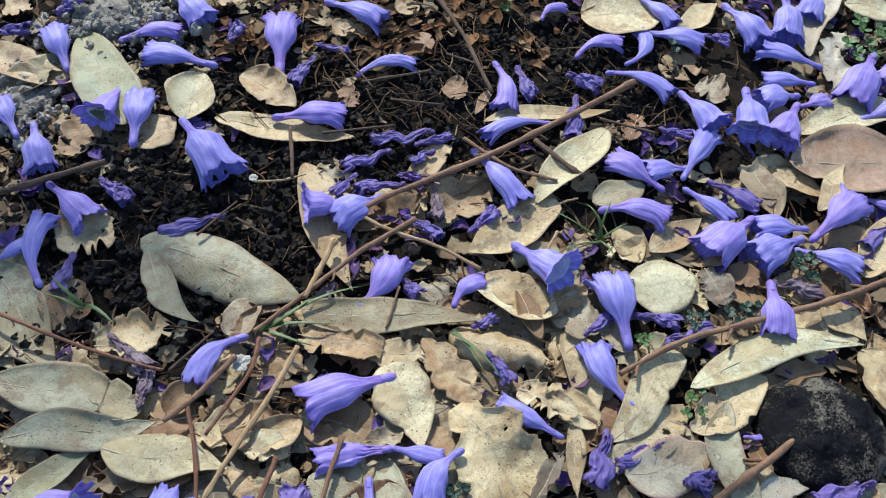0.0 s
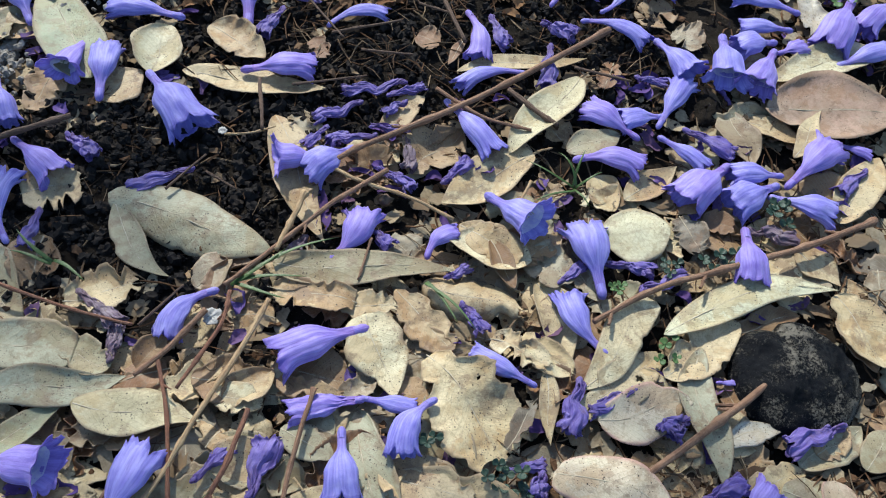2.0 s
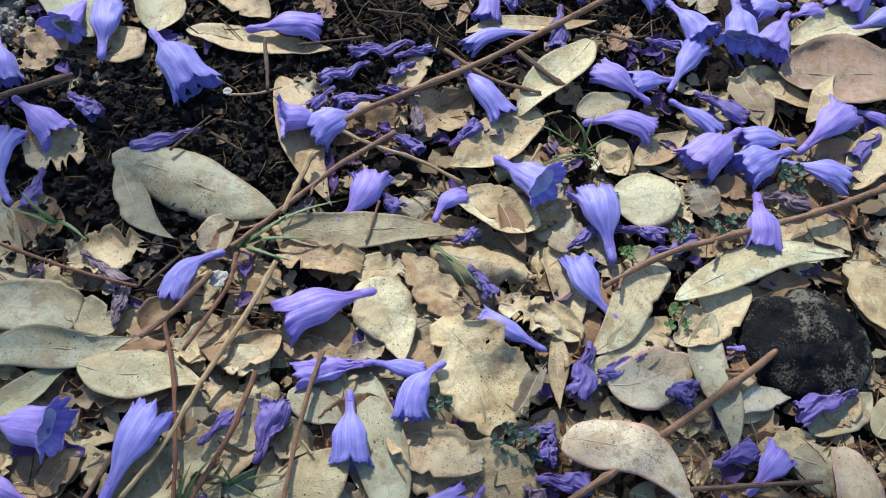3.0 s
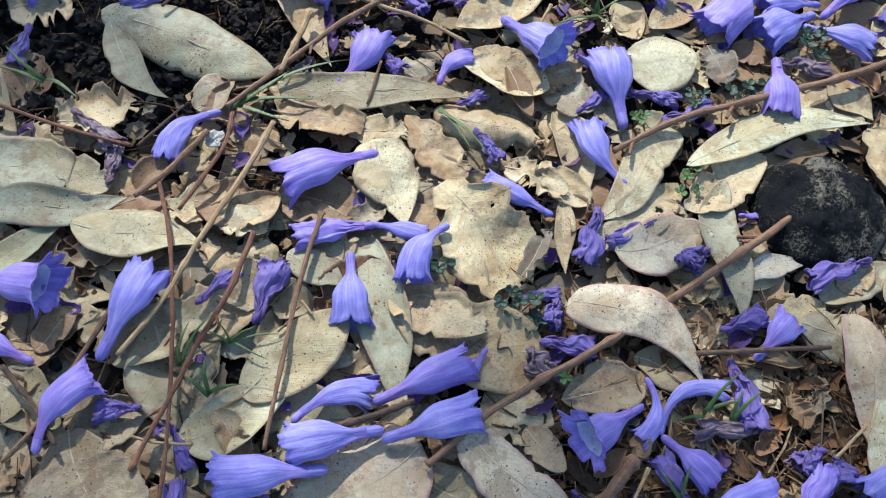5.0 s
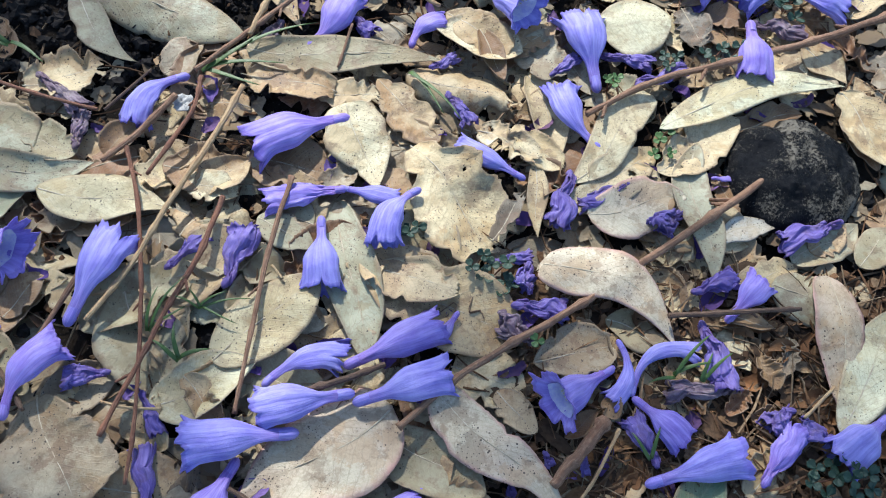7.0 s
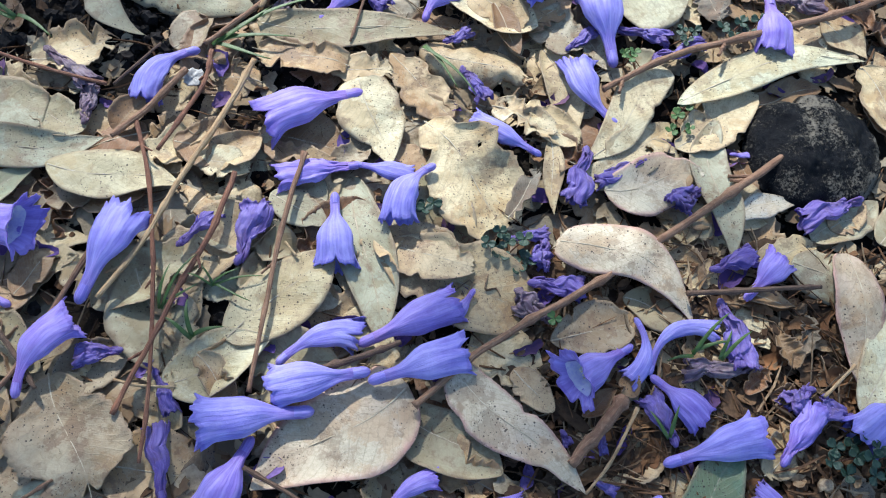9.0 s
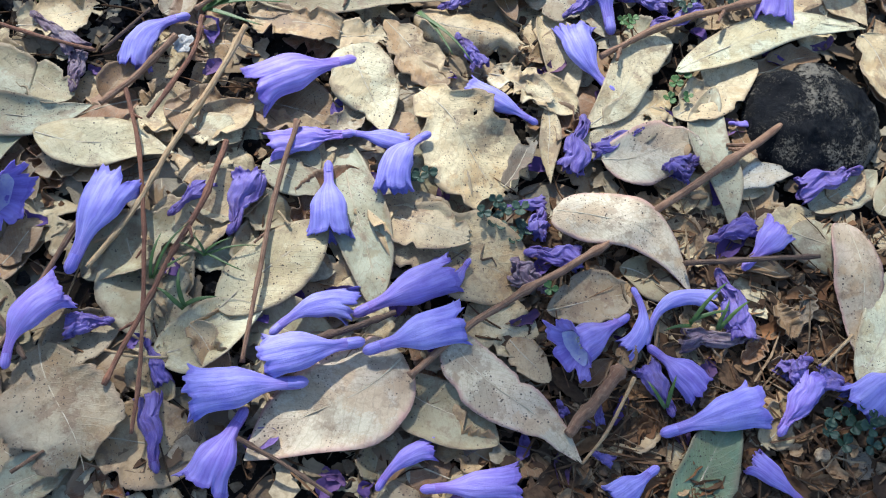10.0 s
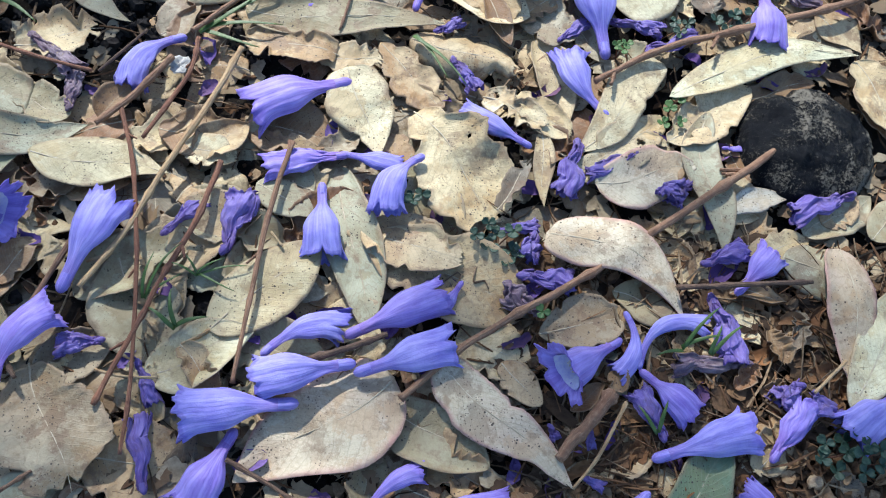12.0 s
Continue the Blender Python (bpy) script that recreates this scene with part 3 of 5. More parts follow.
def twig(points, width, kind):
    """A dry stick that lies over the litter."""
    TWIG_NO[0] += 1
    seed = TWIG_NO[0]
    c = Vector((*points[len(points) // 2], 0))
    thing = tagged(new("twig"), BARK_WORDS[kind] + " lying across the litter", "twig", "fallen twigs")
    thing.location = c
    pts = [Vector((x, y, 0.0072 + width / 2 + 0.0012 * noise.noise(Vector((k * 1.7, seed, 0))))) - c for k, (x, y) in enumerate(points)]
    stem = part("stem", tube_mesh("stem", pts, width * 0.44, 10, 0.16, seed, 0.25), BARK[kind], thing)
    # stubs of broken side shoots
    rnd = random.Random(seed * 13)
    long = sum((q - p).length for p, q in zip(pts, pts[1:]))
    for _ in range(int(long / 0.05)):
        k = rnd.randrange(len(pts) - 1)
        p = pts[k].lerp(pts[k + 1], rnd.uniform(0.2, 0.8))
        d = (pts[k + 1] - pts[k]).normalized()
        out = (d * 0.8 + Vector((-d.y, d.x, 0.35)) * rnd.choice((-0.7, 0.7))) * width * rnd.uniform(1.2, 2.6)
        part("side_stub", tube_mesh("side_stub", [p, p + out * 0.5, p + out], width * 0.26, 7, 0.2, seed + 1, 0.4), BARK[kind], stem)
    return thing


# ---- ground ----
def ground():
    near = [0.0035 * k for k in range(1, 130)]
    far = [near[-1] * 1.35 ** k for k in range(1, 24)]
    half = near + far
    line = [-v for v in reversed(half)] + [0.0] + half
    rows = []
    for y in line:
        row = []
        for x in line:
            p = Vector((x + 0.06, y + 0.26, 0))
            h = 0.0022 * noise.noise(p * 38) + 0.0016 * noise.noise(p * 110) + 0.0012 * noise.noise(p * 260)
            if max(abs(x), abs(y)) > 0.6:
                h = 0.002 * noise.noise(p * 5)
            row.append(Vector((p.x, p.y, -0.0045 + h)))
        rows.append(row)
    mesh = grid_mesh("ground", rows, [(y, line + [0]) for y in line])
    ob = new("ground", mesh)
    mesh.materials.append(SOIL)
    return tagged(ob, "dark crumbly garden soil under the leaf litter", "soil", kind="structure")


ground()


def scatter(name, count, material, label, category, place, shape, seed):
    """Many small loose pieces in one mesh."""
    rnd = random.Random(seed)
    verts, faces = [], []
    for _ in range(count):
        at = place(rnd)
        if at is None:
            continue
        v, f = shape(rnd)
        k = len(verts)
        verts += [tuple(at + p) for p in v]
        faces += [tuple(k + i for i in face) for face in f]
    mesh = bpy.data.meshes.new(name)
    mesh.from_pydata(verts, [], faces)
    mesh.materials.append(material)
    mesh.polygons.foreach_set("use_smooth", [name in ("leaf_fragments", "petal_scraps")] * len(faces))
    mesh.update()
    return tagged(new(name, mesh), label, category, kind="stuff")


BALL = bmesh.new()
bmesh.ops.create_icosphere(BALL, subdivisions=2, radius=1.0)
BALL_V = [v.co.copy() for v in BALL.verts]
BALL_F = [tuple(v.index for v in f.verts) for f in BALL.faces]
BALL.free()


def clod(rnd):
    size = 0.0006 + 0.0029 * rnd.random() ** 2.6
    turn = Euler((rnd.random() * 6, rnd.random() * 6, rnd.random() * 6)).to_matrix()
    wide, deep, off = rnd.uniform(0.75, 1.2), rnd.uniform(0.65, 1.0), rnd.random() * 50
    return [turn @ Vector((p.x * wide, p.y, p.z * deep)) * (size * (1 + 0.8 * noise.noise(p * 1.7 + Vector((off, 0, 0))) + 0.45 * noise.noise(p * 4.5 + Vector((off, 0, 0))))) for p in BALL_V], BALL_F


def needle(rnd):
    n, w = rnd.uniform(0.006, 0.024), rnd.uniform(0.0002, 0.0006)
    a, lean = rnd.random() * 6.3, rnd.uniform(-0.12, 0.12)
    d, s = Vector((math.cos(a), math.sin(a), lean)), Vector((-math.sin(a), math.cos(a), 0)) * w
    up, sag = Vector((0, 0, w)), Vector((rnd.uniform(-1, 1), rnd.uniform(-1, 1), rnd.uniform(0, 0.6))) * 0.1 * n
    v = []
    for k, q in ((-0.5, 0.7), (0.0, 1.0), (0.5, 0.5)):
        c = d * n * k + sag * (1 - 4 * k * k)
        v += [c + s * q, c - s * q * 0.5 + up * q, c - s * q * 0.5 - up * q]
    f = [(0, 2, 1), (6, 7, 8)]
    for k in (0, 3):
        f += [(k, k + 1, k + 4, k + 3), (k + 1, k + 2, k + 5, k + 4), (k + 2, k, k + 3, k + 5)]
    return v, f


def flake(rnd):
    size = rnd.uniform(0.0012, 0.0045)
    turn = Euler((rnd.uniform(-0.7, 0.7), rnd.uniform(-0.7, 0.7), rnd.random() * 6)).to_matrix()
    m = rnd.randint(5, 7)
    ring = [Vector((math.cos(6.283 * k / m) * size * rnd.uniform(0.5, 1.1), math.sin(6.283 * k / m) * size * rnd.uniform(0.35, 0.8), rnd.uniform(-0.25, 0.25) * size)) for k in range(m)]
    v = [turn @ (p + Vector((0, 0, 0.00025))) for p in ring] + [turn @ (p - Vector((0, 0, 0.00025))) for p in ring]
    f = [tuple(range(m)), tuple(range(2 * m - 1, m - 1, -1))] + [(k, k + m, (k + 1) % m + m, (k + 1) % m) for k in range(m)]
    return v, f


BARE = ((0.015, 0.385, 0.125, 0.075), (-0.105, 0.25, 0.075, 0.05), (0.165, 0.385, 0.07, 0.05), (0.115, 0.285, 0.03, 0.022), (-0.03, 0.32, 0.06, 0.03), (0.192, 0.025, 0.03, 0.042), (0.172, 0.078, 0.03, 0.026))


def bare(x, y):
    """How far the place lies inside a patch of bare soil: 1 in the middle, 0 at its rim and beyond."""
    return max(0.0, *(1 - ((x - cx) / rx) ** 2 - ((y - cy) / ry) ** 2 for cx, cy, rx, ry in BARE))


def anywhere(low, high, soil=None):
    def place(rnd):
        x, y = rnd.uniform(-0.28, 0.42), rnd.uniform(-0.04, 0.62)
        if soil is not None and (bare(x, y) > 0.02) != soil:
            return None
        return Vector((x, y, rnd.uniform(low, high)))
    return place


def of_soil(rnd):
    cx, cy, rx, ry = rnd.choice(BARE[:2] + BARE[:1])
    x, y = cx + rx * 1.25 * rnd.uniform(-1, 1), cy + ry * 1.25 * rnd.uniform(-1, 1)
    return Vector((x, y, -0.0042 + 0.0032 * rnd.random()))


scatter("soil_crumbs", 8000, CLOD, "loose black crumbs of soil", "soil", of_soil, clod, 3)
scatter("soil_crumbs", 3000, CLOD, "loose black crumbs of soil among the litter", "soil", anywhere(-0.0048, -0.002, False), clod, 6)
scatter("bark_flakes", 5200, CRUMB, "small brown flakes of bark and leaf", "litter", anywhere(-0.0035, -0.0004, False), flake, 4)
scatter("bark_flakes", 1300, CRUMB, "sparse brown flakes on the bare soil", "litter", anywhere(-0.001, 0.0016, True), flake, 8)
scatter("dry_needles", 800, CRUMB, "fine dry brown stems strewn in the near litter", "litter", lambda rnd: Vector((rnd.uniform(0.07, 0.24), rnd.uniform(-0.03, 0.11), rnd.uniform(-0.002, 0.004))), needle, 31)
scatter("dry_needles", 320, CRUMB, "sparse rusty stems strewn over the dark soil", "litter", lambda rnd: Vector((rnd.uniform(-0.14, 0.16), rnd.uniform(0.33, 0.47), rnd.uniform(-0.001, 0.003))), needle, 32)
scatter("bark_flakes", 1500, CRUMB, "dark brown crumbs of rotted bark", "litter", lambda rnd: Vector((rnd.uniform(0.07, 0.24), rnd.uniform(-0.03, 0.11), rnd.uniform(-0.003, 0.001))), flake, 33)
scatter("dry_needles", 3800, CRUMB, "fine dry brown stems and needles", "litter", anywhere(-0.003, 0.0008), needle, 5)

# ---- under-layer of broken leaves ----
def fragment(rnd):
    """A torn scrap of a dry leaf."""
    n, w = rnd.uniform(0.005, 0.018), rnd.uniform(0.004, 0.011)
    turn = Euler((rnd.uniform(-0.22, 0.22), rnd.uniform(-0.22, 0.22), rnd.random() * 6.3)).to_matrix()
    off, cup = rnd.random() * 90, rnd.uniform(-0.3, 0.3)
    v, f = [], []
    for i in range(8):
        u = i / 7
        half = w / 2 * (0.25 + 0.75 * math.sin(math.pi * min(0.95, u + 0.08)) ** 0.6)
        for j in range(6):
            g = 2 * j / 5 - 1
            edge = 1 + 0.8 * noise.noise(Vector((u * 7, g * 2, off)))
            x = (u - 0.5) * n * (1 + 0.25 * noise.noise(Vector((g * 3, off, 1))))
            y = g * half * edge
            v.append(turn @ Vector((x, y, cup * y * y / w * 2 + 0.0009 * noise.noise(Vector((x * 160, y * 160, off))))))
    for i in range(7):
        for j in range(5):
            k = i * 6 + j
            f.append((k, k + 6, k + 7, k + 1))
    under = [p - Vector((0, 0, 0.0004)) for p in v]
    m = len(v)
    f += [tuple(reversed([q + m for q in face])) for face in f]
    return v + under, f


def petal_scrap(rnd):
    """A curled, shrunken strip of a withered flower."""
    n, w = rnd.uniform(0.006, 0.016), rnd.uniform(0.0016, 0.004)
    turn = Euler((rnd.uniform(-0.25, 0.25), rnd.uniform(-0.25, 0.25), rnd.random() * 6.3)).to_matrix()
    off, hook = rnd.random() * 90, rnd.uniform(-0.5, 0.5)
    v, f = [], []
    for i in range(9):
        u = i / 8
        half = w * (0.35 + 0.65 * math.sin(math.pi * min(0.97, 0.15 + 0.8 * u)))
        for j in range(5):
            g = j / 2 - 1
            q = noise.noise_vector(Vector((u * 4, g * 1.5, off)))
            v.append(turn @ (Vector(((u - 0.5) * n, g * half + hook * n * (u - 0.5) ** 2 * 2, 0.7 * half * g * g)) + q * 0.0012))
    for i in range(8):
        for j in range(4):
            k = i * 5 + j
            f.append((k, k + 5, k + 6, k + 1))
    m = len(v)
    f += [tuple(reversed([q + m for q in face])) for face in f]
    return v + [p - Vector((0, 0, 0.0003)) for p in v], f


def far_half(low, high, y0, y1, x0=-0.2, x1=0.36, purple=False):
    def place(rnd):
        x, y = rnd.uniform(x0, x1), rnd.uniform(y0, y1)
        return None if purple and bare(x, y) > 0.2 else Vector((x, y, rnd.uniform(low, high)))
    return place


SCRAP = bits_material("petal_scraps", (0.15, 0.09, 0.29), (0.09, 0.05, 0.15), (0.20, 0.14, 0.38), (0.15, 0.08, 0.11), (0.12, 0.065, 0.20))
CHAFF = bits_material("chaff", (0.25, 0.12, 0.052), (0.15, 0.075, 0.036), (0.33, 0.19, 0.09), (0.20, 0.10, 0.046), (0.42, 0.30, 0.17), (0.10, 0.055, 0.03))
scatter("petal_scraps", 230, SCRAP, "shrivelled purple scraps of withered flowers", "petals", far_half(-0.001, 0.0018, 0.22, 0.48, purple=True), petal_scrap, 21)
scatter("petal_scraps", 120, SCRAP, "shrivelled purple scraps of withered flowers among the leaves", "petals", far_half(-0.001, 0.0012, -0.02, 0.20), petal_scrap, 22)
scatter("leaf_fragments", 70, FRAGMENT, "torn scraps of dry leaves on the dark soil", "litter", far_half(-0.001, 0.002, 0.36, 0.50, -0.13, 0.02), fragment, 34)
scatter("petal_scraps", 240, CHAFF, "curled rusty brown scraps of dead petals", "petals", far_half(-0.001, 0.002, 0.38, 0.52, -0.12, 0.09), petal_scrap, 23)
scatter("petal_scraps", 260, CHAFF, "curled rusty brown scraps of dead petals in the litter", "petals", far_half(-0.002, 0.002, -0.03, 0.09, 0.08, 0.30), petal_scrap, 24)
scatter("bark_flakes", 160, CHAFF, "rusty brown chaff strewn over the soil", "litter", far_half(-0.001, 0.0012, 0.39, 0.54, -0.14, 0.24), flake, 25)
def pale_litter(rnd):
    at = anywhere(-0.0032, 0.0004, False)(rnd)
    return None if at and at.x > 0.07 and at.y < 0.10 and rnd.random() < 0.75 else at


ROTTED = bits_material("rotted_leaf", (0.07, 0.045, 0.028), (0.12, 0.075, 0.045), (0.045, 0.030, 0.020), (0.21, 0.125, 0.065), (0.09, 0.055, 0.033))
scatter("leaf_fragments", 2900, FRAGMENT, "torn scraps of dry tan and brown leaves", "litter", pale_litter, fragment, 12)
scatter("leaf_fragments", 620, ROTTED, "rotted dark brown scraps of leaf and bark", "litter", lambda rnd: Vector((rnd.uniform(0.06, 0.25), rnd.uniform(-0.03, 0.11), rnd.uniform(-0.003, 0.001))), fragment, 35)


def under_layer():
    rnd = random.Random(77)
    kinds = ("tan", "brown", "cream", "greybrown", "olive", "tan", "brown", "grey", "greybrown", "rust", "cream", "tan")
    made, spots = [], []
    verts, faces, slots, coords = [], [], [], []
    while len(spots) < 330:
        x, y = rnd.uniform(-0.22, 0.34), rnd.uniform(-0.02, 0.46)
        thin = 0.10 if y > 0.30 else 0.5 if y > 0.22 or (y < 0.06 and x > 0.10) else 1.0
        if bare(x, y) <= 0 and rnd.random() < thin and (x - 0.1976) ** 2 + (y - 0.1552) ** 2 > 0.05 ** 2:
            spots.append((x, y))
    for k, (x, y) in enumerate(spots):
        turn = rnd.random() * 360
        if k < 36:
            n = rnd.uniform(0.022, 0.05)
            d = Vector((math.cos(radians(turn)), math.sin(radians(turn)), 0)) * n / 2
            made.append(leaf(x - d.x, y - d.y, x + d.x, y + d.y, n * rnd.uniform(0.4, 0.75), kinds[k % 12], z=-0.003, rag=rnd.choice((0.2, 0.5, 0.7)), wave=0.35, cup=rnd.uniform(-0.3, 0.3)))
        elif k < 150:
            copy_thing(made[k % 36], pose(x, y, rnd.uniform(-0.0015, 0.0015), rnd.uniform(-7, 7), rnd.uniform(-7, 7), turn))
        else:
            m = pose(x, y, rnd.uniform(-0.002, 0.001), rnd.uniform(-7, 7), rnd.uniform(-7, 7), turn)
            blade = made[k % 36].children[0].data
            first = len(verts)
            verts += [tuple(m @ v.co) for v in blade.vertices]
            faces += [tuple(first + i for i in f.vertices) for f in blade.polygons]
            slots += [k % 36 % 12] * len(blade.polygons)
            coords.append(np.array([d.uv for d in blade.uv_layers[0].data]).ravel())
    mesh = bpy.data.meshes.new("leaf_litter")
    mesh.from_pydata(verts, [], faces)
    mesh.uv_layers.new(name="UVMap").data.foreach_set("uv", np.concatenate(coords))
    for kind in kinds:
        mesh.materials.append(LEAF[kind])
    mesh.polygons.foreach_set("material_index", slots)
    mesh.polygons.foreach_set("use_smooth", [True] * len(faces))
    solid = tagged(new("leaf_litter", mesh), "broken tan and brown leaves buried in the litter", "litter", kind="stuff").modifiers.new("thickness", "SOLIDIFY")
    solid.thickness, solid.offset = 0.00025, -1.0


under_layer()

# ---- leaves ----
leaf(-0.2448, 0.3732, -0.1739, 0.3501, 0.0281, 'tan', z=0.002, shape='lance')
leaf(-0.1447, 0.3188, -0.1864, 0.397, 0.0336, 'green', z=0.004, shape='egg', cup=.05, lay=0.0, fold=.12)
leaf(-0.1164, 0.3258, -0.1098, 0.3609, 0.0264, 'pale', z=0.003, shape='oval', cup=.3)
leaf(-0.0886, 0.3633, -0.0558, 0.337, 0.0226, 'tan', z=0.003, shape='oval', cup=.4, rag=.2)
leaf(-0.0996, 0.3288, -0.0213, 0.3173, 0.0187, 'cream', z=0.001, shape='lance', rag=.3)
leaf(-0.1398, 0.3083, -0.1204, 0.3283, 0.0257, 'tan', z=0, shape='oval')
leaf(-0.1653, 0.2455, -0.1344, 0.2574, 0.0299, 'tan', z=0, shape='oval', rag=.6)
leaf(-0.1222, 0.2449, -0.0423, 0.2158, 0.0312, 'olive', z=0.004, shape='oval', cup=-.1)
leaf(-0.1184, 0.2407, -0.0866, 0.2004, 0.0136, 'olive', z=0.003, shape='lance', bend=-.12)
leaf(-0.0482, 0.302, -0.0179, 0.2212, 0.0231, 'tan', z=0, shape='lance')
leaf(0.1166, 0.3317, 0.0738, 0.2782, 0.025, 'pale', z=0.005, shape='oval', cup=.15, pet=1)
leaf(0.0869, 0.279, 0.038, 0.245, 0.0266, 'cream', z=0.002, shape='oval', pet=1)
leaf(0.1043, 0.2807, 0.1341, 0.2946, 0.0175, 'olive', z=0.003, shape='oval')
leaf(0.007, 0.2936, 0.0306, 0.3173, 0.0161, 'tan', z=0, shape='oval')
leaf(0.0483, 0.337, 0.1231, 0.3507, 0.0111, 'cream', z=0, shape='lance')
leaf(0.0216, 0.2664, 0.0513, 0.2962, 0.0303, 'brown', z=-0.001, shape='oval', rag=.3, wave=.5)
leaf(-0.041, 0.2072, 0.0431, 0.2058, 0.0190, 'olive', z=0.005, shape='egg', lay=0.04, fold=0.02, cup=-.05)
leaf(-0.0006, 0.1878, -0.0448, 0.1965, 0.0178, 'tan', z=0.003, rag=.5, cut=(.1, .8), lay=0.0)
leaf(-0.0103, 0.1888, 0.0199, 0.1849, 0.0159, 'cream', z=0.003, rag=.45, lay=0.0)
leaf(0.0158, 0.1963, 0.0426, 0.1656, 0.0221, 'tan', z=0.002, shape='blunt', rag=.3, cup=.15)
leaf(0.0025, 0.1822, 0.0166, 0.1413, 0.0267, 'cream', z=0.003, shape='egg', rag=.15, fold=.08, lay=0.0)
leaf(0.0809, 0.2129, 0.0394, 0.2238, 0.0271, 'cream', z=0.004, shape='lance', cup=.2)
leaf(0.0783, 0.2183, 0.1018, 0.2036, 0.0245, 'greybrown', z=0.001, shape='oval', rag=.3)
leaf(0.1172, 0.2296, 0.1514, 0.2334, 0.0327, 'pale', z=0.004, shape='round', cup=-.2, wave=.05)
leaf(0.1188, 0.2689, 0.1259, 0.245, 0.0201, 'cream', z=0, shape='oval')
leaf(0.1312, 0.2516, 0.1622, 0.2741, 0.0161, 'tan', z=0.001, shape='lance')
leaf(0.138, 0.173, 0.2271, 0.1983, 0.0168, 'pale', z=0.006, shape='lance', bend=.11, cup=-.1, lay=-0.05, fold=0.0)
leaf(0.0826, 0.2028, 0.0946, 0.1593, 0.02, 'cream', z=0.001, shape='lance', bend=.05)
leaf(0.0983, 0.1471, 0.1386, 0.1922, 0.0215, 'cream', z=0.003, shape='blunt', lay=0.05, cup=.05)
leaf(0.0972, 0.1363, 0.1393, 0.1682, 0.0218, 'cream', z=0.001, shape='oval', rag=.3)
leaf(0.0284, 0.2001, 0.0756, 0.1841, 0.0241, 'tan', z=0.002, shape='oval', cup=-.5, rag=.3)
leaf(0.0583, 0.1716, 0.0888, 0.1567, 0.0186, 'cream', z=0.003, shape='oval', rag=.6, wave=.6)
leaf(0.083, 0.1581, 0.0823, 0.1216, 0.0095, 'cream', z=0.003, shape='lance')
leaf(0.0291, 0.1638, 0.069, 0.1113, 0.0360, 'cream', z=0.003, shape='blunt', rag=.4, wave=.4, lay=0.0, cup=.05)
leaf(0.0626, 0.1186, 0.0788, 0.1431, 0.0092, 'grey', z=0.005, rag=.7)
leaf(0.1038, 0.1334, 0.1475, 0.1424, 0.025, 'pinkcream', z=0.004, shape='oval', cup=.05, lay=0.0, rag=.12)
leaf(0.1563, 0.1691, 0.154, 0.1023, 0.0190, 'olive', z=0.003, shape='lance', bend=-.06, lay=0.0)
leaf(0.1365, 0.1537, 0.1786, 0.1841, 0.0219, 'cream', z=0.002, shape='oval', rag=.3, lay=0.0)
leaf(0.1575, 0.1216, 0.187, 0.13, 0.0108, 'white', z=0.003, shape='lance', bend=.1, wave=.02, cup=.05)
leaf(0.1904, 0.1141, 0.2227, 0.1322, 0.0186, 'olive', z=0, shape='oval')
leaf(0.1214, 0.113, 0.1417, 0.0867, 0.0246, 'tan', z=-0.001, shape='oval', rag=.5)
leaf(0.081, 0.1076, 0.135, 0.0766, 0.0212, 'pinkcream', z=0.0085, droop=.12, shape='egg', bend=.17, cup=-.12, lay=0.0, fold=-.02, wave=.25)
leaf(0.1081, 0.0879, 0.1342, 0.076, 0.016, 'olive', z=0.001, shape='lance')
leaf(0.0777, 0.0696, 0.1106, 0.0767, 0.0230, 'greybrown', z=0.002, shape='blunt', rag=.2, lay=0.0)
leaf(0.0097, 0.1099, 0.0509, 0.0969, 0.0239, 'tan', z=0.003, shape='oval', rag=.3)
leaf(0.0108, 0.1081, 0.0738, 0.0786, 0.0330, 'cream', z=0.001, shape='blunt', rag=.15, lay=0.0)
leaf(0.0003, 0.1389, 0.0131, 0.0695, 0.0251, 'olive', z=0, shape='oval')
leaf(-0.0441, 0.0682, -0.0057, 0.1037, 0.0261, 'pale', z=0.004, shape='oval', cup=.1, pet=1)
leaf(-0.0311, 0.128, -0.008, 0.1157, 0.0162, 'olive', z=0.002, shape='oval')
leaf(-0.074, 0.1011, -0.0272, 0.1181, 0.0285, 'tan', z=0.001, shape='oval', rag=.2)
leaf(-0.0805, 0.0993, -0.0612, 0.0577, 0.0315, 'olive', z=0.001, shape='blunt', lay=0.0)
leaf(-0.1379, 0.0746, -0.1089, 0.0569, 0.0208, 'olive', z=0, shape='oval')
leaf(-0.1393, 0.0903, -0.1082, 0.0977, 0.0305, 'brown', z=-0.001, shape='oval')
leaf(-0.104, 0.052, -0.0771, 0.0659, 0.022, 'greybrown', z=-0.001, shape='oval')
leaf(-0.0653, 0.0516, -0.0273, 0.0689, 0.026, 'pale', z=0.002, shape='oval', cup=.2)
leaf(-0.0539, 0.0628, -0.0375, 0.0433, 0.0122, 'tan', z=0.004, shape='oval', cup=.5, rag=.4)
leaf(-0.106, 0.057, -0.0832, 0.0085, 0.0389, 'greybrown', z=0.003, shape='blunt', rag=.4, wave=.4, lay=0.0)
leaf(-0.1137, 0.0039, -0.0881, 0.0173, 0.0175, 'olive', z=0, shape='oval')
leaf(0.0235, 0.0514, -0.0315, 0.0147, 0.0360, 'pinkcream', z=0.003, shape='egg', cup=-.06, lay=0.0, fold=.06)
leaf(0.0201, 0.0436, 0.0578, 0.0198, 0.024, 'olive', z=0, shape='oval')
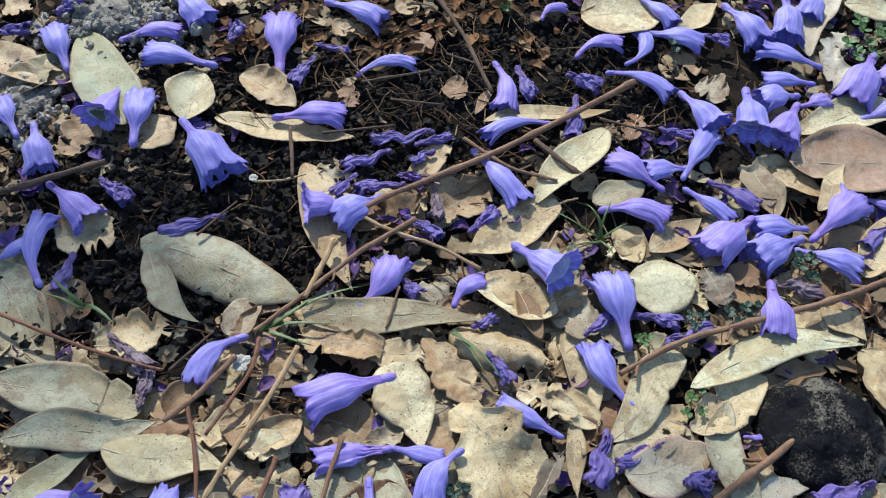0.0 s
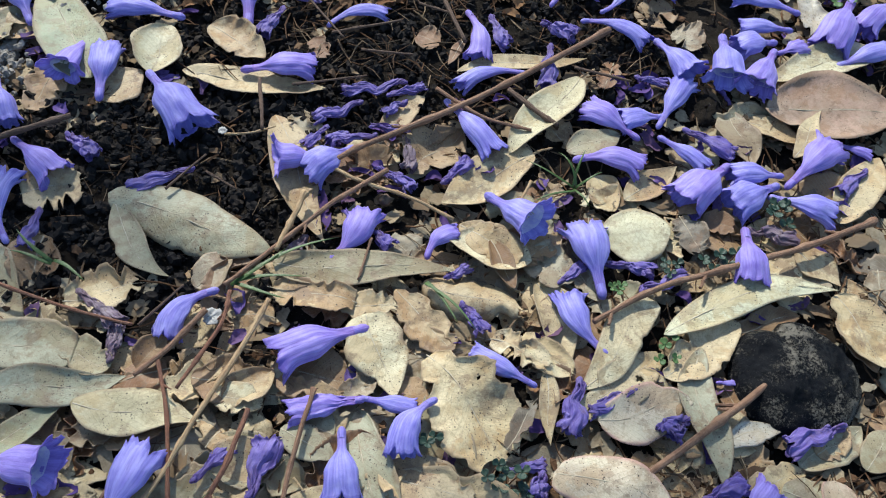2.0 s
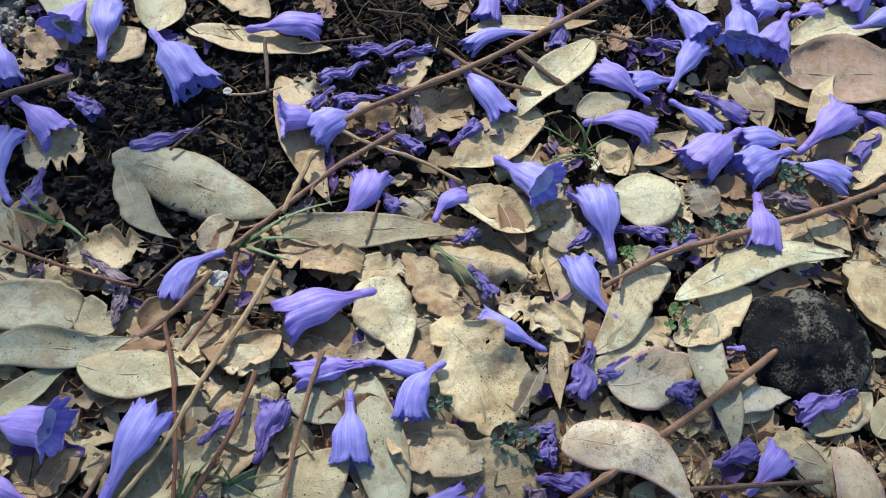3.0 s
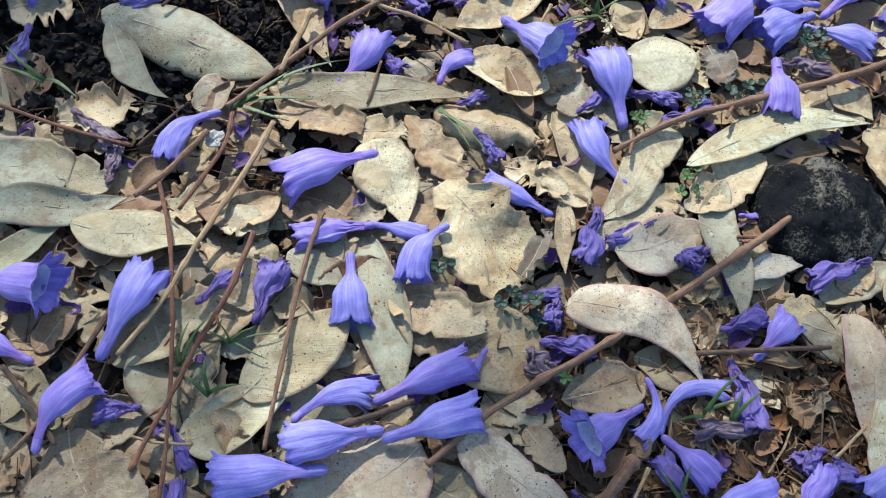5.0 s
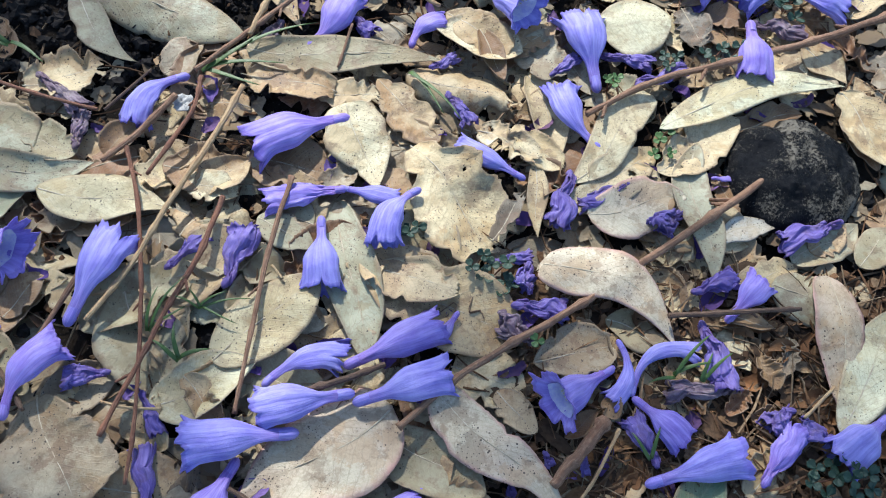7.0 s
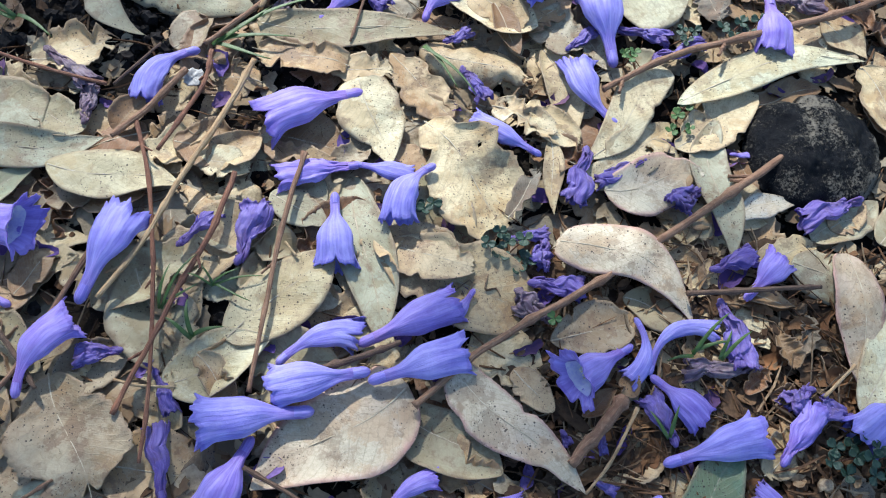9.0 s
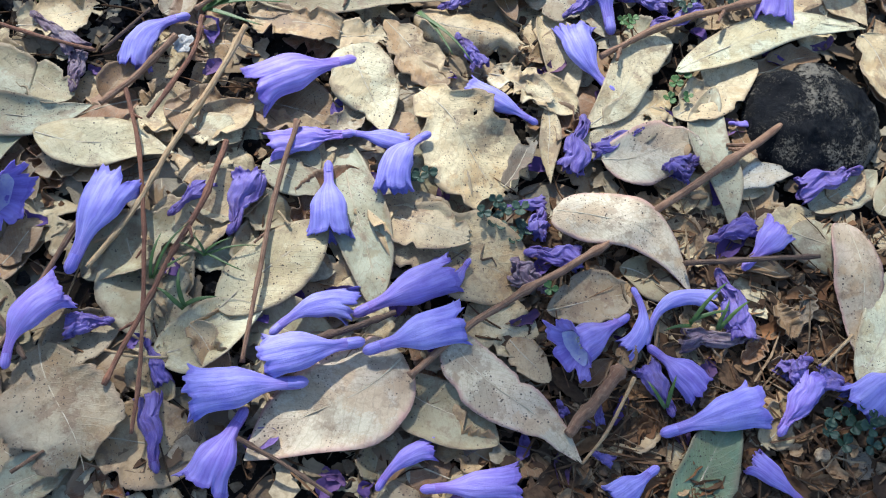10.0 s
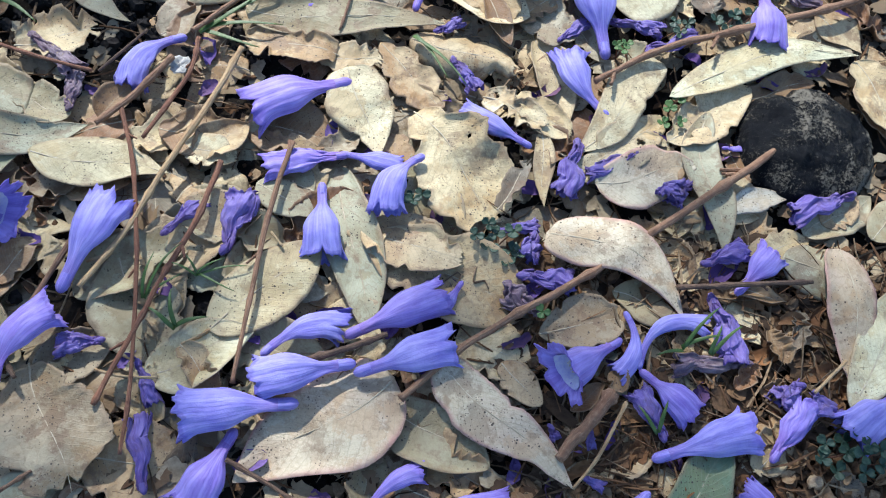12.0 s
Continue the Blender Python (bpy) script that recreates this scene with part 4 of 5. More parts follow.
leaf(0.0394, 0.0583, 0.0862, 0.0115, 0.0210, 'pinkcream', z=0.005, shape='egg', cup=-.08, lay=0.0, rag=.22, wave=.25)
leaf(0.0602, 0.0568, 0.0791, 0.0431, 0.0186, 'greybrown', z=0, shape='oval')
leaf(0.0454, 0.0689, 0.0775, 0.0582, 0.0229, 'cream', z=-0.001, shape='oval', rag=.4)
leaf(0.1179, -0.0052, 0.1496, 0.0296, 0.0256, 'leafgreen', z=0.002, shape='lance', cup=.1)
leaf(0.2026, 0.1074, 0.198, 0.0464, 0.0235, 'pink', z=0.005, shape='egg', cup=-.25, rag=.14, wave=.3, bend=.04)
leaf(0.1785, 0.1032, 0.2151, 0.0899, 0.0215, 'olive', z=0.003, shape='oval', cup=-.3)
leaf(0.1948, 0.0419, 0.2332, 0.0966, 0.0223, 'pale', z=0.005, shape='lance')
leaf(0.1522, 0.085, 0.165, 0.0672, 0.0153, 'cream', z=0, shape='oval')
leaf(0.1349, 0.0584, 0.148, 0.04, 0.014, 'cream', z=-0.001, shape='oval')
leaf(0.1506, 0.0201, 0.1755, 0.0387, 0.0154, 'tan', z=0, shape='oval', rag=.5)
leaf(0.12, 0.0203, 0.1313, 0.002, 0.0121, 'tan', z=0, shape='oval', rag=.4)
leaf(-0.1741, 0.1686, -0.1222, 0.1624, 0.0250, 'olive', z=0.001, shape='blunt', lay=0.0, cut=(0, .9))
leaf(-0.1327, 0.1663, -0.105, 0.1546, 0.0173, 'olive', z=0.002, shape='blunt', rag=.15)
leaf(-0.1607, 0.1409, -0.0974, 0.1505, 0.0186, 'olive', z=0.003, shape='lance')
leaf(-0.1181, 0.1382, -0.0642, 0.1302, 0.0205, 'pale', z=0.004, shape='lance', cup=-.1)
leaf(-0.1509, 0.1144, -0.1201, 0.1391, 0.0157, 'green', z=0.003, shape='lance')
leaf(-0.133, 0.1871, -0.0963, 0.1977, 0.0243, 'cream', z=0.002, shape='oval', rag=.6)
leaf(-0.0757, 0.1959, -0.0605, 0.2143, 0.0205, 'greybrown', z=0, shape='oval')
leaf(-0.0816, 0.1435, -0.0568, 0.1587, 0.0274, 'tan', z=-0.001, shape='oval', rag=.4)
leaf(-0.0557, 0.1389, -0.0365, 0.1564, 0.0168, 'tan', z=0.002, shape='oval', rag=.3, cup=.4)
leaf(-0.038, 0.1567, 0, 0.1512, 0.0276, 'brown', z=-0.001, shape='oval', rag=.3)
leaf(-0.113, 0.1233, -0.0765, 0.1304, 0.0161, 'brown', z=0, shape='oval', rag=.5)
leaf(-0.0954, 0.1558, -0.0842, 0.1701, 0.0145, 'brown', z=0.002, shape='oval', cup=.3)
leaf(-0.1915, 0.2294, -0.1472, 0.1757, 0.0266, 'olive', z=0, shape='oval')
leaf(0.1121, 0.4272, 0.1652, 0.4359, 0.0416, 'cream', z=0.001, shape='oval')
leaf(0.172, 0.421, 0.2042, 0.4505, 0.0179, 'cream', z=0.002, shape='lance')
leaf(0.2522, 0.4033, 0.292, 0.4739, 0.0251, 'white', z=0.003, shape='lance', bend=.1)
leaf(0.2893, 0.4566, 0.3265, 0.447, 0.0218, 'pale', z=0.003, shape='lance')
leaf(0.2761, 0.4257, 0.2584, 0.3723, 0.0197, 'white', z=0.003, shape='oval', rag=.5)
leaf(0.2984, 0.3644, 0.2225, 0.3379, 0.0248, 'pale', z=0.002, shape='lance')
leaf(0.2204, 0.327, 0.2627, 0.3427, 0.0154, 'tan', z=0.001, shape='lance')
leaf(0.2186, 0.3151, 0.3036, 0.3141, 0.0454, 'red', z=0.005, shape='lance')
leaf(0.208, 0.3105, 0.2353, 0.2933, 0.0219, 'tan', z=0, shape='lance')
leaf(0.2253, 0.2793, 0.2491, 0.3133, 0.0122, 'cream', z=0.006, shape='lance')
leaf(0.1987, 0.3153, 0.2047, 0.2771, 0.0218, 'greybrown', z=0, shape='oval')
leaf(0.2419, 0.2416, 0.2765, 0.2851, 0.0209, 'cream', z=0.002, shape='oval')
leaf(0.2146, 0.2252, 0.2325, 0.2035, 0.0208, 'tan', z=0.002, shape='lance')
leaf(0.2264, 0.1974, 0.242, 0.1585, 0.0270, 'cream', z=0.004, shape='oval', rag=.2)
leaf(0.158, 0.2428, 0.1672, 0.2189, 0.0184, 'grey', z=0.002, shape='oval', rag=.5)
leaf(0.17, 0.2423, 0.1878, 0.2363, 0.0146, 'rust', z=0.001, shape='oval', rag=.4)
leaf(0.1993, 0.2208, 0.2133, 0.2054, 0.0191, 'cream', z=0, shape='oval')
leaf(0.0466, 0.2337, 0.0755, 0.2119, 0.0219, 'cream', z=0.003, shape='blunt', rag=.15)
leaf(0.0755, 0.2119, 0.0973, 0.23, 0.0162, 'tan', z=0.001, rag=.3)
leaf(0.0725, 0.1737, 0.0983, 0.1539, 0.0175, 'cream', z=0.002, rag=.4)
leaf(0.1342, 0.1032, 0.1465, 0.0889, 0.0178, 'tan', z=0.0, rag=.5)
leaf(0.164, 0.1037, 0.1931, 0.1118, 0.0150, 'cream', z=0.0, rag=.2)
leaf(-0.0076, 0.1249, -0.0198, 0.1423, 0.0154, 'cream', z=0.0, rag=.3)
leaf(0.0239, 0.1542, 0.0217, 0.1357, 0.0144, 'tan', z=0.001, rag=.4)
leaf(-0.1227, 0.0851, -0.1104, 0.1034, 0.0140, 'brown', z=0.001, rag=.2)
leaf(-0.0362, 0.1496, -0.0049, 0.1427, 0.0154, 'tan', z=0.0, rag=.4)
leaf(-0.0605, 0.1436, -0.0387, 0.1379, 0.0136, 'cream', z=0.003, rag=.3)
leaf(0.1418, 0.0794, 0.1564, 0.0613, 0.0138, 'cream', z=0.001, rag=.4)
leaf(0.1543, 0.0187, 0.1735, 0.0352, 0.0154, 'cream', z=0.001, rag=.35)
leaf(0.063, 0.0585, 0.0772, 0.0414, 0.0132, 'tan', z=0.002, rag=.3)
leaf(0.1086, 0.079, 0.118, 0.061, 0.0110, 'tan', z=0.0, rag=.4)
leaf(0.1714, 0.1783, 0.2099, 0.1886, 0.0146, 'brown', z=0.0, rag=.2)
leaf(0.2277, 0.1839, 0.238, 0.1583, 0.0146, 'rust', z=0.001, rag=.2)
leaf(0.1205, 0.1546, 0.1419, 0.1471, 0.0150, 'cream', z=0.0, rag=.3)
leaf(0.1631, 0.1559, 0.1695, 0.1319, 0.0100, 'brown', z=0.0, rag=.4)
leaf(0.147, 0.2107, 0.1667, 0.1994, 0.0104, 'tan', z=0.0, rag=.4)
leaf(0.2031, 0.2102, 0.229, 0.2036, 0.0129, 'greybrown', z=0.001, rag=.2)
leaf(0.1995, 0.1196, 0.2169, 0.1318, 0.0156, 'tan', z=0.0, rag=.3)
leaf(0.2191, 0.1123, 0.2357, 0.1309, 0.0146, 'olive', z=0.001)
leaf(0.1, 0.2115, 0.1141, 0.1941, 0.0146, 'greybrown', z=0.0, rag=.3)
leaf(-0.0088, 0.1264, -0.0283, 0.1333, 0.0193, 'olive', z=0, shape='oval')
leaf(0.1513, 0.1333, 0.177, 0.1239, 0.0217, 'cream', z=-0.001, shape='oval')
leaf(0.1621, 0.0896, 0.1626, 0.0877, 0.0063, 'rust', z=0.002, shape='oval')
leaf(0.154, 0.0872, 0.177, 0.0842, 0.0081, 'brown', z=0.003, shape='lance', cup=.8, bend=.08)
leaf(0.1689, 0.0734, 0.1731, 0.0573, 0.0119, 'brown', z=0.002, shape='oval', cup=.6, rag=.5)
leaf(0.1837, 0.0819, 0.1767, 0.0625, 0.0097, 'grey', z=0.001, shape='oval', cup=.5, rag=.5)
leaf(0.1518, 0.0492, 0.165, 0.0602, 0.0082, 'rust', z=0.001, shape='oval', cup=.7, rag=.5)
leaf(0.1616, 0.0481, 0.1744, 0.0514, 0.0075, 'brown', z=0.001, shape='oval', cup=.6, rag=.5)
leaf(0.088, 0.0406, 0.1026, 0.0511, 0.0069, 'rust', z=0.002, shape='lance', cup=.5)
leaf(0.1035, 0.0549, 0.1092, 0.0475, 0.0089, 'brown', z=0.004, shape='oval', cup=.6, rag=.3)
leaf(0.1049, 0.0125, 0.1181, 0.0183, 0.0097, 'brown', z=0, shape='oval', rag=.4)
leaf(0.1846, 0.0177, 0.1979, 0.0074, 0.0122, 'grey', z=0, shape='oval', rag=.4)
leaf(0.0613, 0.0412, 0.077, 0.0228, 0.0148, 'grey', z=-0.001, shape='oval')
leaf(0.1063, 0.0735, 0.1172, 0.0827, 0.0086, 'tan', z=0, shape='oval')
leaf(0.0538, 0.362, 0.0435, 0.3413, 0.0068, 'rust', z=0.001, shape='oval')
leaf(0.0071, 0.4063, 0.0209, 0.3926, 0.0112, 'rust', z=0.001, shape='oval', rag=.4)
leaf(-0.0401, 0.4, -0.0274, 0.4136, 0.0129, 'tan', z=0.001, shape='oval', rag=.4)
leaf(-0.0038, 0.4259, 0.0118, 0.4325, 0.017, 'tan', z=0.001, shape='oval', rag=.4)
leaf(-0.0337, 0.3558, -0.0203, 0.3435, 0.0115, 'rust', z=0.001, shape='oval', rag=.4)
leaf(0.0259, 0.3646, 0.0406, 0.3566, 0.0149, 'rust', z=0.001, shape='oval', rag=.4)
leaf(-0.2358, 0.4062, -0.2187, 0.4153, 0.0257, 'tan', z=0.001, shape='oval', rag=.4)
leaf(-0.1096, 0.4195, -0.0976, 0.4309, 0.0189, 'tan', z=0.001, shape='oval', rag=.4)
leaf(-0.1609, 0.3306, -0.1767, 0.2974, 0.0216, 'brown', z=0, shape='oval', rag=.4)
leaf(0.1573, 0.3846, 0.1836, 0.3963, 0.0261, 'brown', z=0, shape='oval', rag=.5)
leaf(0.0615, 0.2238, 0.0717, 0.1971, 0.0127, 'brown', z=0.004, shape='oval', cup=.2)
leaf(0.1767, 0.3765, 0.195, 0.3638, 0.0293, 'greybrown', z=0, shape='oval', rag=.4)
leaf(0.1391, 0.3509, 0.1292, 0.3243, 0.0127, 'rust', z=0, shape='oval', rag=.5)

# ---- twigs ----
twig([(0.1362, 0.3666), (0.0804, 0.3263), (0.0361, 0.2973), (-0.0021, 0.2755), (-0.0161, 0.2653)], 0.004, 'twig')
twig([(0.0112, 0.2614), (-0.0148, 0.2404), (-0.0351, 0.2199), (-0.0496, 0.2053), (-0.0612, 0.1938)], 0.0029, 'twig')
twig([(-0.0159, 0.2617), (0.0015, 0.2531), (0.0213, 0.2455), (0.0435, 0.2332)], 0.0023, 'twigpale')
twig([(0.0363, 0.3173), (0.0603, 0.2988), (0.0856, 0.2906)], 0.0025, 'twig')
twig([(0.0751, 0.3177), (0.0881, 0.3044), (0.0995, 0.2941)], 0.0037, 'twigdark')
twig([(0.0203, 0.4351), (0.0374, 0.3981), (0.0529, 0.3525)], 0.0032, 'twigdark')
twig([(0.257, 0.239), (0.2203, 0.223), (0.1773, 0.2094), (0.1362, 0.1955), (0.1058, 0.178)], 0.004, 'twig')
twig([(0.1845, 0.1514), (0.1554, 0.1312), (0.119, 0.1066), (0.0969, 0.0915), (0.0691, 0.0756), (0.0447, 0.0596), (0.0257, 0.0432)], 0.0039, 'twig')
twig([(-0.1784, 0.1999), (-0.148, 0.188), (-0.1213, 0.1791), (-0.0981, 0.173)], 0.002, 'twigred')
twig([(-0.0676, 0.181), (-0.0812, 0.162), (-0.0935, 0.1491)], 0.0033, 'twig')
twig([(-0.0582, 0.1909), (-0.0606, 0.1736), (-0.075, 0.1435)], 0.0024, 'twigred')
twig([(-0.0406, 0.1869), (-0.0513, 0.1604), (-0.0663, 0.1292), (-0.0766, 0.105), (-0.0903, 0.0822)], 0.0029, 'twigpale')
twig([(-0.0853, 0.1579), (-0.0779, 0.1339), (-0.073, 0.1051), (-0.07, 0.0759), (-0.0683, 0.0447), (-0.069, 0.0233)], 0.0021, 'twigred')
twig([(-0.0182, 0.1444), (-0.0253, 0.1108), (-0.0297, 0.0787), (-0.0336, 0.048)], 0.0025, 'twig')
twig([(-0.0447, 0.1348), (-0.0514, 0.1102), (-0.0619, 0.0871), (-0.0682, 0.0695), (-0.08, 0.0397)], 0.0027, 'twigred')
twig([(-0.1311, 0.0773), (-0.1188, 0.0647), (-0.1068, 0.0489)], 0.0025, 'twigdark')
twig([(-0.0916, 0.1094), (-0.1012, 0.0864), (-0.1144, 0.0565), (-0.1244, 0.0424)], 0.0026, 'twig')
twig([(-0.0337, 0.0217), (-0.0182, 0.0132), (-0.0008, 0.0023)], 0.0019, 'twigdark')
twig([(0.1025, 0.046), (0.0917, 0.0337), (0.0806, 0.0222)], 0.0058, 'twig')
twig([(0.1077, 0.0429), (0.096, 0.0237), (0.0859, 0.0124)], 0.0016, 'twigpale')
twig([(0.1947, 0.0595), (0.1801, 0.0471)], 0.0017, 'twigpale')
twig([(0.1316, 0.0874), (0.1583, 0.0892), (0.1866, 0.0911)], 0.0027, 'twigdark')
twig([(-0.1969, 0.2647), (-0.1727, 0.2768), (-0.1475, 0.2891)], 0.0039, 'twigdark')
twig([(-0.0569, 0.3195), (-0.0526, 0.2845)], 0.0024, 'twigdark')
twig([(-0.0713, 0.2812), (-0.0577, 0.2835), (-0.0459, 0.2872)], 0.0014, 'twigpale')
twig([(-0.0284, 0.2465), (-0.0337, 0.2296), (-0.0398, 0.2128)], 0.0036, 'twigpale')
twig([(0.0831, 0.2573), (0.0741, 0.2396)], 0.002, 'twigpale')
twig([(-0.0811, 0.0523), (-0.0719, 0.0503), (-0.0595, 0.0496)], 0.0014, 'twigpale')
twig([(-0.1063, 0.0109), (-0.0967, 0.018)], 0.0017, 'twig')
twig([(-0.0093, 0.0564), (0.0047, 0.0607), (0.0204, 0.0667)], 0.0031, 'twigdark')
twig([(-0.0956, 0.1731), (-0.079, 0.1936)], 0.0015, 'twigdark')
twig([(-0.04, 0.3165), (-0.0008, 0.3252)], 0.0015, 'twigdark')
twig([(-0.0354, 0.3827), (-0.0144, 0.3522)], 0.0016, 'twigdark')
twig([(-0.0045, 0.3441), (0.024, 0.3417)], 0.0016, 'twigdark')
twig([(0.1131, 0.337), (0.1442, 0.3284)], 0.0019, 'twigdark')
twig([(0.0272, 0.3828), (0.047, 0.3749)], 0.0017, 'twigdark')
twig([(-0.0209, 0.3562), (0.0174, 0.3681)], 0.0019, 'twigdark')
twig([(-0.0773, 0.2578), (-0.0623, 0.2482)], 0.0014, 'twigdark')
twig([(-0.095, 0.2465), (-0.0788, 0.2683)], 0.0014, 'twigdark')
twig([(-0.0239, 0.1061), (-0.0192, 0.1003)], 0.0013, 'twigpale')
twig([(0.0043, 0.2212), (-0.0013, 0.1985)], 0.0015, 'twig')

# ---- flowers ----
flower(-0.184, 0.3575, -0.2002, 0.3893, 0.0147)
flower(-0.1601, 0.3828, -0.1275, 0.3936, 0.0117, bend=.08)
flower(-0.1048, 0.3666, -0.144, 0.3728, 0.0154, lobes=.8)
flower(-0.1389, 0.4263, -0.1153, 0.401, 0.0175, lobes=.9)
flower(-0.0678, 0.3638, -0.0705, 0.4081, 0.0191)
flower(-0.0453, 0.4261, -0.0102, 0.4105, 0.0157)
flower(-0.0495, 0.3782, -0.0599, 0.3576, 0.0071, wilt=.7)
flower(-0.0491, 0.3886, -0.0285, 0.3861, 0.0043, wilt=1)
flower(-0.0236, 0.3648, 0.0102, 0.377, 0.0084, bend=.16, lobes=.6)
flower(-0.0663, 0.329, -0.0292, 0.3323, 0.0161)
flower(-0.1512, 0.3497, -0.1589, 0.3122, 0.0134, lobes=1, gape=.9, throat=1, up=.006)
flower(-0.1381, 0.3057, -0.1398, 0.3418, 0.0157)
flower(-0.1156, 0.3237, -0.0882, 0.2858, 0.0214, lobes=1)
flower(-0.1983, 0.3074, -0.2149, 0.3321, 0.0125)
flower(-0.1918, 0.3158, -0.1796, 0.2849, 0.0152)
flower(-0.1737, 0.2762, -0.1474, 0.2539, 0.0146, lobes=.9)
flower(-0.1627, 0.2161, -0.1702, 0.2566, 0.0102, bend=.12, lobes=.9)
flower(-0.1881, 0.2269, -0.1737, 0.242, 0.008)
flower(-0.1491, 0.2813, -0.133, 0.2688, 0.008, wilt=1)
flower(-0.0846, 0.262, -0.1144, 0.2493, 0.0073, wilt=.6)
flower(-0.0071, 0.2775, -0.0293, 0.26, 0.0178, lobes=1)
flower(-0.0207, 0.2709, -0.0473, 0.2655, 0.0149, lobes=1, gape=.8, up=.004)
flower(0.021, 0.3243, -0.0142, 0.3168, 0.0055, wilt=1)
flower(-0.0033, 0.3093, -0.0281, 0.2959, 0.006, wilt=.9)
flower(0.0049, 0.2875, -0.0214, 0.283, 0.0059, wilt=.8)
flower(-0.0205, 0.2918, -0.0314, 0.2787, 0.0058, wilt=.7)
flower(0.0103, 0.3142, 0.0305, 0.3231, 0.0049, wilt=1)
flower(0.0205, 0.3108, 0.0085, 0.3031, 0.0048, wilt=1)
flower(0.0018, 0.2923, 0.0273, 0.2926, 0.0047, wilt=1)
flower(0.0206, 0.2866, 0.0231, 0.2658, 0.0064, wilt=1, col='brown')
flower(0.0069, 0.2655, 0.0243, 0.2548, 0.0051, wilt=1)
flower(0.0386, 0.2575, 0.053, 0.2723, 0.0069, wilt=1)
flower(0.042, 0.3117, 0.067, 0.2764, 0.0138, roll=20)
flower(0.086, 0.334, 0.0491, 0.3237, 0.0094, bend=-.12, lobes=.8)
flower(0.0557, 0.3805, 0.0601, 0.3432, 0.0117, lobes=1, bend=.1)
flower(0.069, 0.3782, 0.0767, 0.3552, 0.0085, wilt=.8)
flower(0.0989, 0.3738, 0.1181, 0.3651, 0.0092, wilt=.9)
flower(0.1024, 0.3571, 0.0969, 0.3236, 0.0089, wilt=.5)
flower(0.0866, 0.4216, 0.103, 0.4351, 0.007, bend=.2)
flower(0.1053, 0.3895, 0.1349, 0.4034, 0.0102, bend=.18, lobes=.8)
flower(0.1346, 0.3855, 0.1482, 0.4163, 0.0096, bend=-.2)
flower(0.1225, 0.3774, 0.1592, 0.3612, 0.0106, bend=.12)
flower(0.1502, 0.4144, 0.1846, 0.4063, 0.0152)
flower(0.1489, 0.4488, 0.1703, 0.4235, 0.0128)
flower(0.1884, 0.4155, 0.2027, 0.4115, 0.0084, wilt=.7)
flower(0.206, 0.4439, 0.2224, 0.4097, 0.0191, lobes=1)
flower(0.2485, 0.4547, 0.2397, 0.4133, 0.0186)
flower(0.2712, 0.4623, 0.2574, 0.4344, 0.0168)
flower(0.2557, 0.3921, 0.2206, 0.4059, 0.0131, lobes=.8)
flower(0.2928, 0.4048, 0.2653, 0.3612, 0.0211)
flower(0.3221, 0.4078, 0.2904, 0.3788, 0.0158)
flower(0.2695, 0.3498, 0.3044, 0.3642, 0.0138)
flower(0.2474, 0.3771, 0.217, 0.3792, 0.0108)
flower(0.2351, 0.3664, 0.2103, 0.3599, 0.0166)
flower(0.2366, 0.3582, 0.2532, 0.3638, 0.0113)
flower(0.2045, 0.3688, 0.1985, 0.3283, 0.0182, lobes=1, gape=.35, throat=1, up=.003)
flower(0.2333, 0.3589, 0.2123, 0.3252, 0.0175, lobes=1, gape=.35, throat=1, up=.003)
flower(0.1648, 0.3633, 0.1805, 0.3342, 0.0162, lobes=1, gape=.6)
flower(0.1555, 0.299, 0.1761, 0.333, 0.0125, lobes=.8)
flower(0.1483, 0.3351, 0.1657, 0.3317, 0.0051, wilt=.8)
flower(0.1428, 0.2908, 0.1171, 0.3104, 0.0158, lobes=.7)
flower(0.1589, 0.3063, 0.1347, 0.3019, 0.0129, lobes=.8)
flower(0.1086, 0.2749, 0.1425, 0.27, 0.0141, bend=.1)
flower(0.1556, 0.2915, 0.1777, 0.2722, 0.0102)
flower(0.17, 0.2978, 0.1948, 0.2813, 0.0103, wilt=.4)
flower(0.1885, 0.2733, 0.16, 0.248, 0.0204, lobes=.8)
flower(0.2164, 0.2684, 0.1881, 0.2674, 0.0136)
flower(0.2123, 0.2617, 0.1848, 0.2473, 0.018)
flower(0.2184, 0.2616, 0.2494, 0.2883, 0.0179, lobes=.9)
flower(0.2079, 0.2543, 0.2387, 0.2432, 0.0156)
flower(0.2643, 0.2743, 0.2452, 0.2581, 0.0077, wilt=.4)
flower(0.2542, 0.2905, 0.2709, 0.2849, 0.0067)
flower(0.0619, 0.2499, 0.086, 0.2253, 0.0168, lobes=1, gape=.9, throat=1, up=.008)
flower(0.1129, 0.1951, 0.1069, 0.2321, 0.0196, lobes=.9)
flower(0.1897, 0.2328, 0.1865, 0.2011, 0.0171, lobes=.7)
flower(0.1112, 0.1645, 0.0963, 0.1951, 0.014, bend=.12, lobes=1)
flower(0.0773, 0.1487, 0.0508, 0.1637, 0.0099, lobes=1)
flower(0.0977, 0.1517, 0.0906, 0.1278, 0.0097, wilt=.6)
flower(0.1227, 0.1474, 0.0997, 0.1361, 0.0054, wilt=1)
flower(0.1427, 0.1343, 0.1328, 0.1265, 0.0092, wilt=1)
flower(0.0308, 0.2139, 0.0458, 0.2284, 0.0092, bend=.16)
flower(0.093, 0.201, 0.1064, 0.212, 0.0054, wilt=.5)
flower(0.1166, 0.2118, 0.1398, 0.2094, 0.0065, wilt=1)
